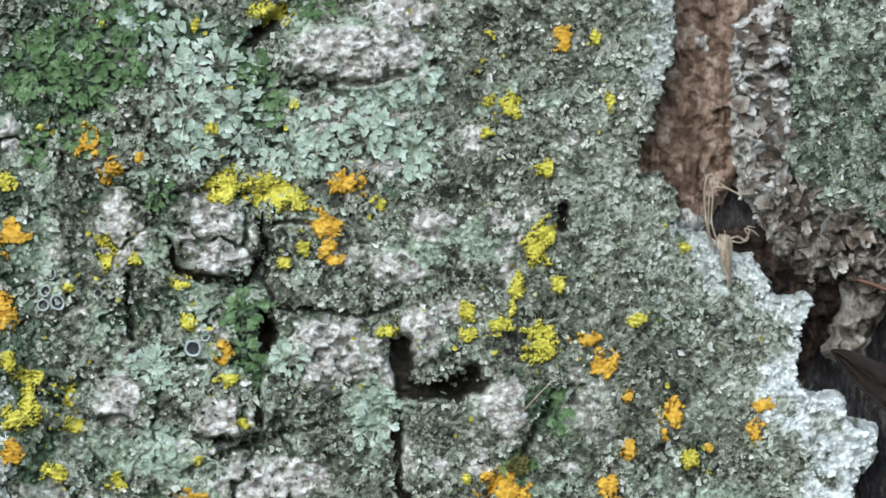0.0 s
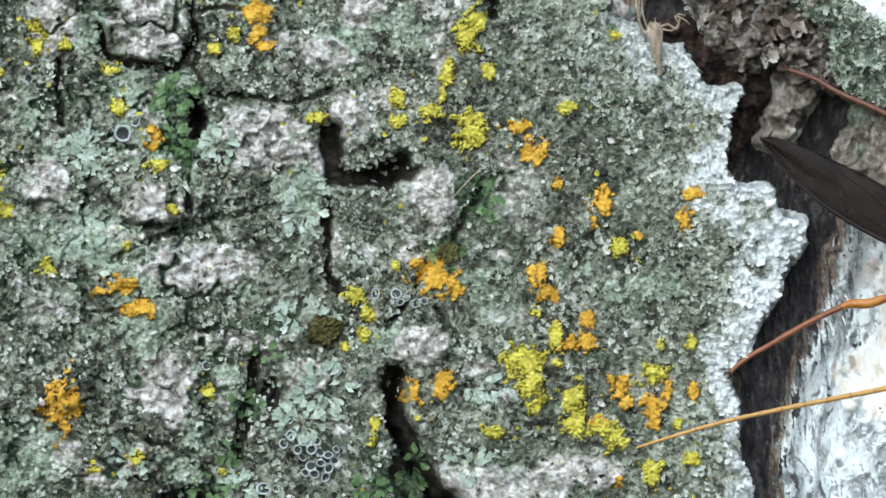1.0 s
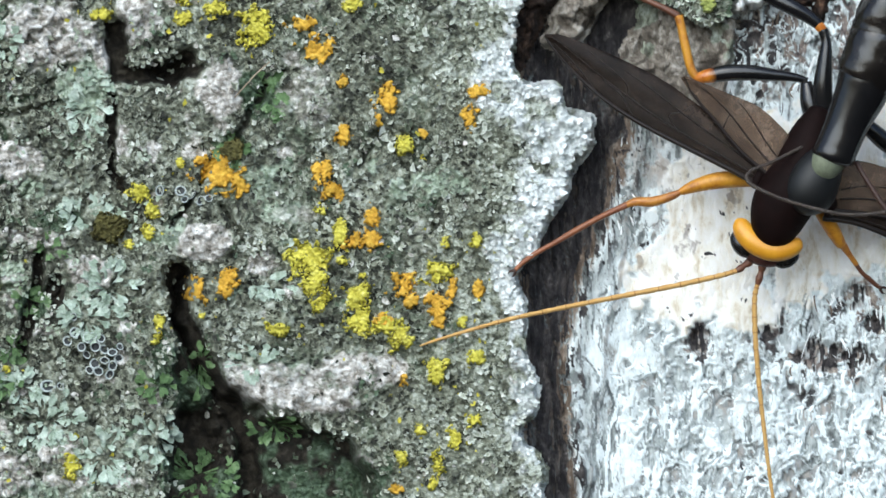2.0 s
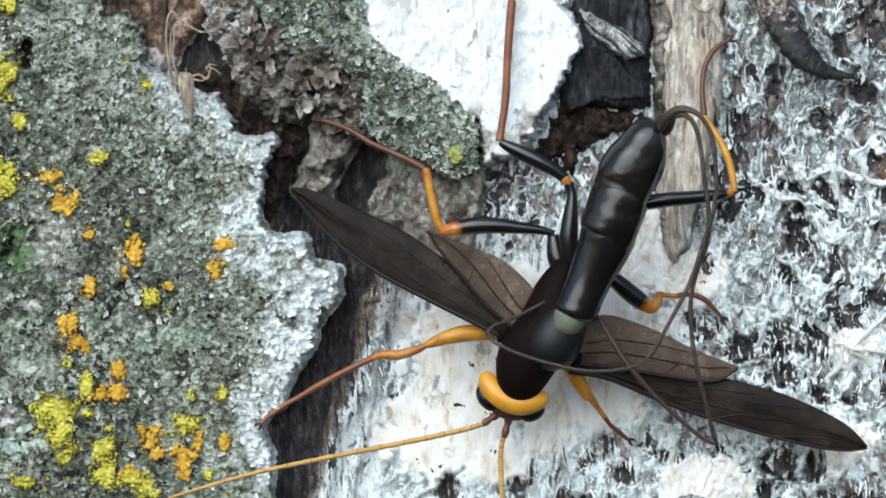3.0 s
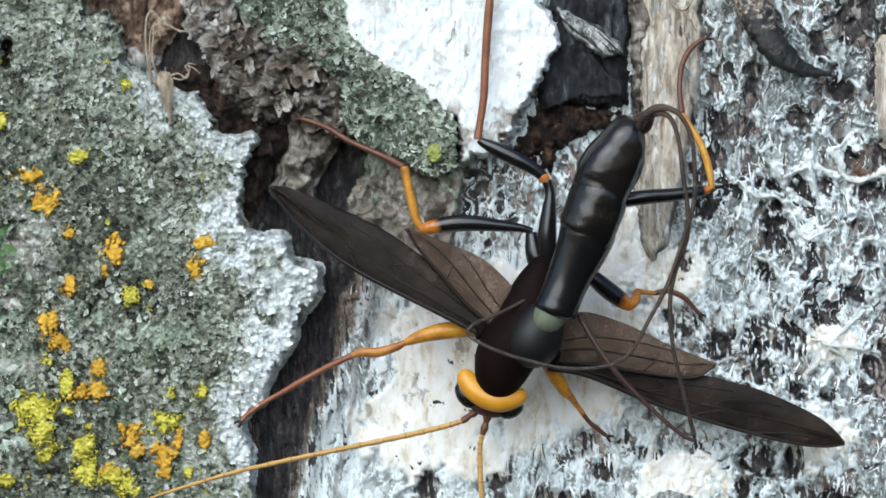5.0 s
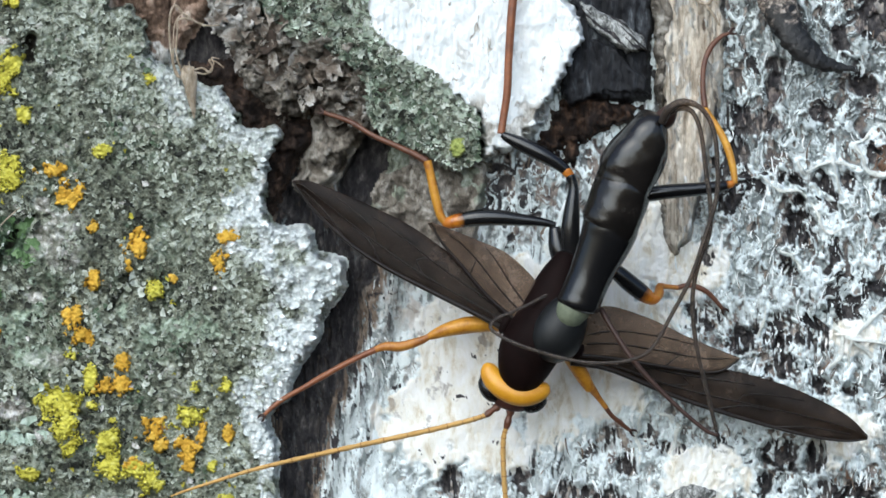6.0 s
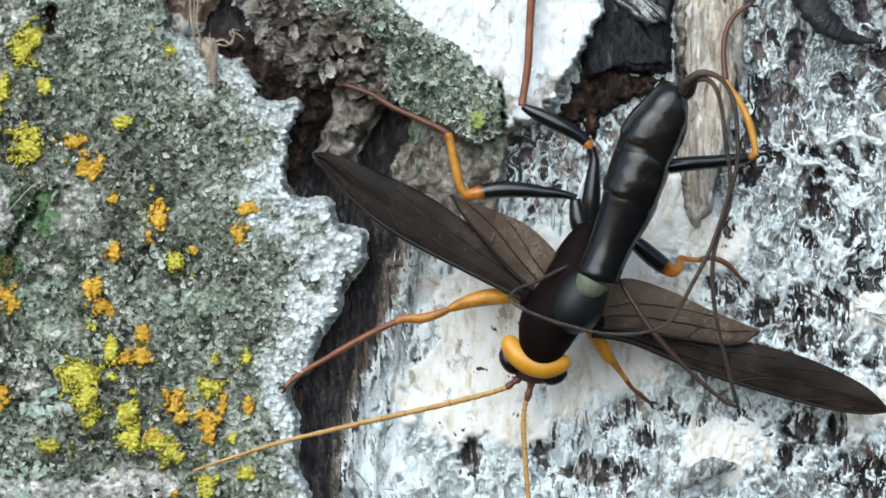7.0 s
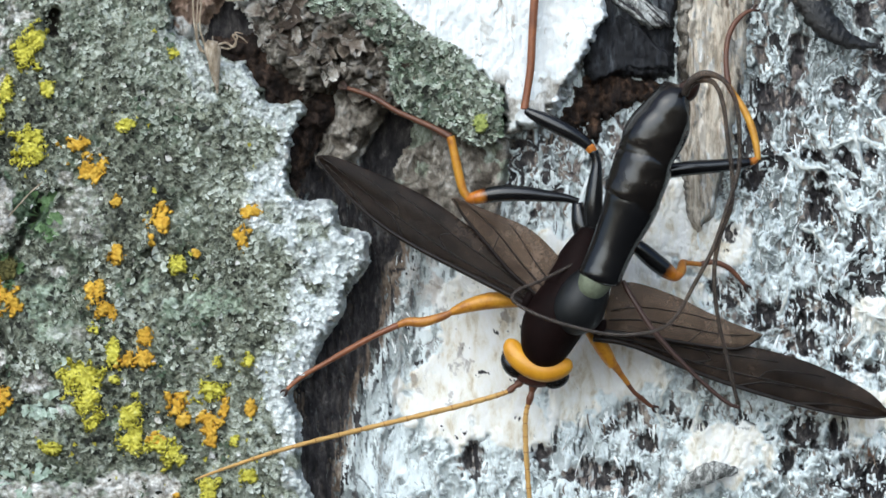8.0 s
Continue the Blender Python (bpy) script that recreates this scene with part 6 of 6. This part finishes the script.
# legs: femur with tibia and tarsus on it
def leg(label, coxa, femur, knee, tibia, tarsus, mats, reach=0.0):
    bm = limb(femur, 12, 9)
    if reach:
        # the black runs out into amber towards the knee
        amber, tip = bm.verts.layers.float.new("knee"), plan(*femur[-1][:3])
        for v in bm.verts:
            v[amber] = min(1.0, max(0.0, 1.25 - (v.co - tip).length / (reach * U)))
    f = part("leg", bm, mats[0], wasp, label)
    if coxa:
        part("coxa", limb(coxa, 12, 6), m_shiny if mats[0] is m_shiny else m_maroon, f)
    if knee:
        part("knee", limb(knee, 12, 5), m_knee, f, "amber knee")
    part("tibia", limb(tibia, 10, 7), mats[1], f)
    part("tarsus", limb(tarsus, 8, 7), mats[2], f)
    e = tarsus[-1]
    d = Vector((e[0] - tarsus[-2][0], e[1] - tarsus[-2][1])).normalized()
    for s in (-1, 1):
        part("claw", limb([(*e[:3], 3), (e[0] + 8 * d.x - 5 * s * d.y, e[1] + 8 * d.y + 5 * s * d.x, e[2] - 0.1, 2.2), (e[0] + 13 * d.x - 4 * s * d.y, e[1] + 13 * d.y + 4 * s * d.x, e[2] - 0.4, 0.8)], 6, 3),
             m_drill, f)


leg("amber front leg reaching to the bark rim", None,
    [(935, 532, 6.2, 12), (900, 531, 6.6, 14), (865, 533, 6.9, 15), (830, 541, 7.0, 12), (806, 550, 6.9, 8), (797, 554, 6.9, 5)], None,
    [(800, 552, 6.9, 5), (784, 560, 6.9, 7.5), (750, 570, 6.9, 9), (722, 570, 6.8, 8), (704, 576, 6.7, 5.6)],
    [(706, 575, 6.7, 6), (660, 596, 6.6, 5.2), (612, 622, 6.5, 5.6), (576, 643, 6.5, 4.6), (545, 660, 6.6, 4.6), (520, 678, 6.8, 4.2), (508, 690, 6.9, 3.4)], (m_legyel, m_legmid, m_legred))
leg("black middle leg with amber shin", [(1038, 430, 6.0, 16), (1028, 395, 6.0, 17), (1022, 360, 5.8, 10)],
    [(1024, 357, 5.7, 6), (1000, 351, 5.8, 8), (965, 347, 5.9, 11), (925, 343, 6.0, 14), (885, 343, 6.0, 15), (852, 348, 5.9, 13), (838, 351, 5.9, 11)],
    [(846, 349, 5.9, 8), (838, 351, 5.88, 10.6), (831, 352, 5.84, 9), (824, 352, 5.8, 5)],
    [(832, 352, 5.8, 7), (820, 338, 5.8, 7.5), (810, 300, 5.9, 8), (802, 262, 6.0, 7.5), (797, 242, 6.0, 8)],
    [(797, 243, 6.0, 7), (770, 228, 5.9, 6), (735, 212, 5.6, 5.4), (700, 196, 5.2, 5), (660, 172, 4.6, 5), (615, 156, 4.2, 4)], (m_shiny, m_legyel, m_rust), 30)
leg("black hind leg with long reddish shin", [(1052, 420, 7.0, 15), (1050, 370, 7.4, 17), (1054, 320, 7.6, 13), (1056, 290, 7.6, 9), (1050, 268, 7.6, 9)],
    [(1046, 262, 7.6, 9), (1025, 245, 7.6, 12), (995, 228, 7.6, 14), (965, 213, 7.5, 13), (940, 201, 7.4, 9), (930, 195, 7.3, 6)],
    [(1052, 272, 7.62, 7), (1047, 265, 7.64, 8.8), (1043, 260, 7.64, 9.2), (1039, 257, 7.6, 8)],
    [(928, 194, 7.3, 7), (932, 168, 7.2, 6.5), (939, 120, 7.2, 7), (942, 60, 7.2, 7), (946, 0, 7.2, 7.5), (950, -45, 7.1, 7.5), (951, -54, 7.1, 6)],
    [(951, -52, 7.1, 6), (942, -80, 7.0, 6), (936, -112, 6.8, 5), (930, -150, 6.6, 5), (926, -190, 6.4, 4)], (m_shiny, m_legred, m_legred))
leg("black hind leg with amber shin", [(1085, 420, 6.4, 16), (1105, 370, 6.8, 16), (1130, 330, 6.8, 11)],
    [(1125, 322, 6.8, 10), (1170, 306, 6.6, 13), (1220, 298, 6.4, 13), (1270, 294, 6.0, 12), (1315, 289, 5.6, 10), (1335, 285, 5.4, 6)],
    [(1324, 287.5, 5.5, 6), (1334, 285, 5.45, 6.8), (1340, 280, 5.4, 4)],
    [(1341, 284, 5.4, 5.5), (1339, 262, 5.3, 6.2), (1330, 225, 5.0, 6.8), (1314, 190, 4.6, 6.2), (1294, 160, 4.2, 5.4), (1287, 148, 4.0, 5)],
    [(1289, 150, 4.0, 6), (1285, 110, 3.6, 5), (1288, 70, 3.2, 5), (1300, 42, 2.8, 5), (1318, 24, 2.4, 4), (1332, 18, 2.3, 3)], (m_shiny, m_legyel, m_rust), 14)
leg("short black middle leg with amber knee", [(1080, 440, 6.0, 14), (1096, 430, 6.0, 16), (1118, 428, 6.0, 12)],
    [(1112, 424, 5.8, 10), (1132, 440, 5.6, 14), (1155, 460, 5.2, 16), (1178, 478, 4.8, 15), (1192, 488, 4.5, 11)],
    [(1184, 482, 4.65, 9), (1192, 488, 4.5, 10.6), (1200, 488, 4.3, 8), (1206, 484, 4.1, 5)],
    [(1198, 488, 4.2, 9), (1206, 478, 3.6, 9), (1208, 466, 2.9, 7), (1220, 466, 2.5, 4.5), (1240, 468, 2.2, 4.5)],
    [(1238, 468, 2.2, 4.5), (1262, 464, 2.0, 5), (1285, 472, 1.8, 5), (1300, 484, 1.5, 4.5), (1318, 505, 1.3, 3.5)], (m_shiny, m_legmid, m_rust), 28)
leg("amber front leg standing on the pale wood", None,
    [(1040, 580, 6.4, 9), (1052, 596, 6.0, 12), (1066, 616, 5.4, 13), (1078, 636, 4.8, 11), (1084, 646, 4.4, 9)], None,
    [(1082, 640, 4.6, 8), (1090, 650, 4.0, 7), (1100, 664, 3.4, 5), (1112, 680, 2.8, 4.5)],
    [(1110, 678, 2.8, 4.5), (1122, 694, 2.3, 4), (1136, 706, 1.8, 4.5), (1148, 716, 1.4, 4), (1154, 720, 1.2, 3)], (m_legyel, m_legmid, m_rust))

# antennae of many short joints
def antenna(base, lash, label):
    pivot = plan(*base[0][:3])
    f = part("antenna", limb(base, 10, 5), m_rust, wasp, label, pivot)
    st = spline(lash, 10)
    pts, radii = [], []
    for i, s in enumerate(st):
        pts.append(plan(*s[:3]))
        radii.append(s[3] * U * (0.9 if i % 3 else 0.76))
    lash = part("lash", tube(pts, radii, 8), m_ant, f, "amber jointed lash")
    lash.location = -pivot
    for i in range(4, len(pts) - 22, 4):
        t = (pts[i + 1] - pts[i - 1]).normalized() * 0.00005
        part("joint", tube([pts[i] - t, pts[i] + t], [radii[i] * 1.06] * 2, 8), m_joint, f).location = -pivot
    return f, pivot


antenna_a, pivot_a = antenna([(926, 672, 6.6, 6), (918, 679, 6.8, 7.5), (912, 683, 6.9, 5), (905, 689, 7.0, 6.6), (898, 694, 7.1, 4.6)],
        [(899, 693, 7.1, 5), (870, 703, 7.3, 5.4), (800, 722, 7.6, 5.6), (700, 746, 7.8, 5.4), (600, 770, 8.0, 5), (500, 796, 8.1, 4.4), (420, 822, 8.1, 3.6), (366, 841, 7.9, 2.6), (346, 849, 7.7, 1.6)],
        "long amber antenna lying over the bark")
antenna_b, pivot_b = antenna([(944, 676, 6.6, 6), (943, 686, 6.6, 7.5), (941, 694, 6.55, 5), (938, 705, 6.5, 6.6), (935, 716, 6.4, 4.6)],
        [(935, 715, 6.4, 5), (930, 740, 6.2, 5.4), (931, 800, 5.8, 5.6), (937, 880, 5.2, 5.2), (946, 960, 4.6, 4.6), (957, 1050, 4.0, 4), (968, 1120, 3.6, 3.4)],
        "long amber antenna pointing down the wood")


# wings: a thin membrane between a front and a hind edge, with raised veins
def wing(name, front, hind, material, label, wave, veins, parent):
    a, b = spline(front, 8), spline(hind, 8)
    n, m = 40, 12

    def along(line, t):
        x = t * (len(line) - 1)
        i = min(int(x), len(line) - 2)
        return [p + (q - p) * (x - i) for p, q in zip(line[i], line[i + 1])]

    def at(s, w):
        p, q = along(a, s), along(b, s)
        c = [x + (y - x) * w for x, y in zip(p, q)]
        c[2] += wave * math.sin(w * 9.0 + 3 * s) * (0.3 + s) * math.sin(math.pi * min(1, w * 1.0)) + 0.25 * math.sin(math.pi * w)
        return plan(*c)

    bm = bmesh.new()
    vs = [[bm.verts.new(at(i / n, j / m)) for j in range(m + 1)] for i in range(n + 1)]
    for i in range(n):
        for j in range(m):
            bm.faces.new((vs[i][j], vs[i + 1][j], vs[i + 1][j + 1], vs[i][j + 1])).smooth = True
    ob = part(name, bm, material, parent, label)
    sol = ob.modifiers.new("thickness", "SOLIDIFY")
    sol.thickness = 0.00004
    for vein in veins:
        line = spline([(s, w, r) for s, w, r in vein], 8)
        part("vein", tube([at(min(max(s, 0), 1), min(max(w, 0), 1)) + Vector((0, -0.00003, 0)) for s, w, r in line], [r * U for s, w, r in line], 6), m_vein, ob)
    return ob


FORE = [[(0.0, 0.0, 5), (0.3, 0.01, 4.6), (0.55, 0.02, 3.6), (0.8, 0.01, 2.4), (0.98, 0.1, 1.2)], [(0.05, 0.2, 2.2), (0.3, 0.25, 1.8), (0.5, 0.35, 1.5), (0.9, 0.55, 0.8)],
        [(0.05, 0.45, 2.0), (0.3, 0.62, 1.6), (0.55, 0.8, 1.2)], [(0.45, 0.06, 1.8), (0.52, 0.3, 1.5), (0.6, 0.36, 1.2)], [(0.32, 0.26, 1.5), (0.36, 0.45, 1.2), (0.34, 0.62, 1.2)],
        [(0.6, 0.03, 2.0), (0.72, 0.22, 1.3), (0.86, 0.3, 1.0)], [(0.5, 0.36, 1.3), (0.54, 0.6, 1.0), (0.7, 0.8, 0.8)]]
HIND = [[(0.0, 0.0, 4), (0.4, 0.02, 3.2), (0.75, 0.02, 2.2), (0.97, 0.3, 1.2)], [(0.05, 0.25, 1.8), (0.4, 0.35, 1.5), (0.8, 0.45, 1.0)], [(0.05, 0.45, 1.6), (0.35, 0.62, 1.2), (0.6, 0.8, 0.9)],
        [(0.4, 0.05, 1.4), (0.48, 0.35, 1.1)]]
wing("fore_wing", [(948, 550, 8.3), (900, 522, 8.6), (801, 472, 8.7), (720, 430, 8.7), (661, 390, 8.6), (608, 340, 8.5), (572, 298, 8.5), (559, 279, 8.4)],
     [(952, 500, 8.3), (905, 456, 8.5), (840, 408, 8.6), (770, 358, 8.6), (700, 322, 8.6), (640, 296, 8.6), (590, 277, 8.5), (560, 276, 8.4)],
     m_wing, "long smoky brown fore wing spread over the bark", 0.10, FORE, wasp)
wing("hind_wing", [(958, 530, 8.9), (900, 480, 9.2), (850, 420, 9.4), (812, 372, 9.5), (798, 352, 9.6)],
     [(1000, 470, 8.9), (976, 440, 9.1), (935, 404, 9.3), (880, 380, 9.4), (806, 350, 9.6)], m_hindwing, "shorter smoky brown hind wing", 0.08, HIND, wasp)
wing("fore_wing", [(1050, 600, 7.4), (1120, 612, 6.5), (1230, 659, 5.4), (1340, 697, 4.8), (1450, 727, 4.2), (1536, 741, 3.7), (1574, 738, 3.5)],
     [(1060, 566, 7.4), (1140, 580, 6.5), (1250, 600, 5.4), (1350, 618, 4.8), (1440, 645, 4.2), (1532, 690, 3.7), (1575, 731, 3.5)],
     m_wing, "long smoky brown fore wing spread over the wood", 0.10, FORE, wasp)
wing("hind_wing", [(1064, 586, 8.1), (1130, 594, 7.3), (1220, 610, 6.3), (1300, 618, 5.8), (1338, 604, 5.6), (1348, 596, 5.6)],
     [(1082, 508, 8.1), (1120, 500, 7.3), (1190, 522, 6.5), (1260, 556, 6.0), (1318, 580, 5.8), (1350, 592, 5.6)], m_hindwing, "shorter smoky brown hind wing", 0.08, HIND, wasp)


# ---- the rest of the trunk, plain, behind the part that is seen ----
bm = bmesh.new()
ringv = []
for k in range(25):
    z = -0.35 + 0.7 * k / 24
    row = []
    for j in range(48):
        a = 2 * math.pi * j / 48
        r = 0.16 + 0.004 * noise.noise(Vector((math.cos(a) * 6, math.sin(a) * 6, z * 8)))
        row.append(bm.verts.new((r * math.sin(a) - 0.005, 0.172 - r * math.cos(a) * 1.0, z)))
    ringv.append(row)
for a, b in zip(ringv, ringv[1:]):
    for j in range(48):
        bm.faces.new((a[j], a[(j + 1) % 48], b[(j + 1) % 48], b[j])).smooth = True
part("trunk_core", bm, m_trunk, tree, "plain brown trunk behind the bark")


# ---- movement ----
def motions():
    def turned(pivot, a, b):
        return Matrix.Translation(pivot) @ Euler((radians(a), radians(b), 0)).to_matrix().to_4x4()

    walk(antenna_a, [(t, turned(pivot_a, 0, a)) for t, a in ((0.0, 2.5), (1.5, 2.5), (2.2, 2.5), (3.3, 2.4), (4.5, 2.2), (6.0, 1.5), (7.0, 0.95), (7.5, 0.5), (8.0, 0.0))])
    # the abdomen pumps gently, and carries the looped sheaths with it: shift along u and v
    pump = ((0.0, 3, 3), (1.2, 2, 5), (2.2, 3, 3), (3.3, 0, 5), (3.5, 3, 3), (4.0, 1, 5), (4.5, 4, 8), (5.2, 3, 5), (6.0, 2, 6), (6.5, 0, 7), (7.0, 0, 5), (7.5, 0, 3), (8.0, 0, 0))
    for ob, at, share in ((gaster, PIVOT, 1.0), (ovipositor, OV, 1.2)):
        walk(ob, [(t, Matrix.Translation(at + Vector((du, 0, -dv)) * (U * share))) for t, du, dv in pump])


motions()
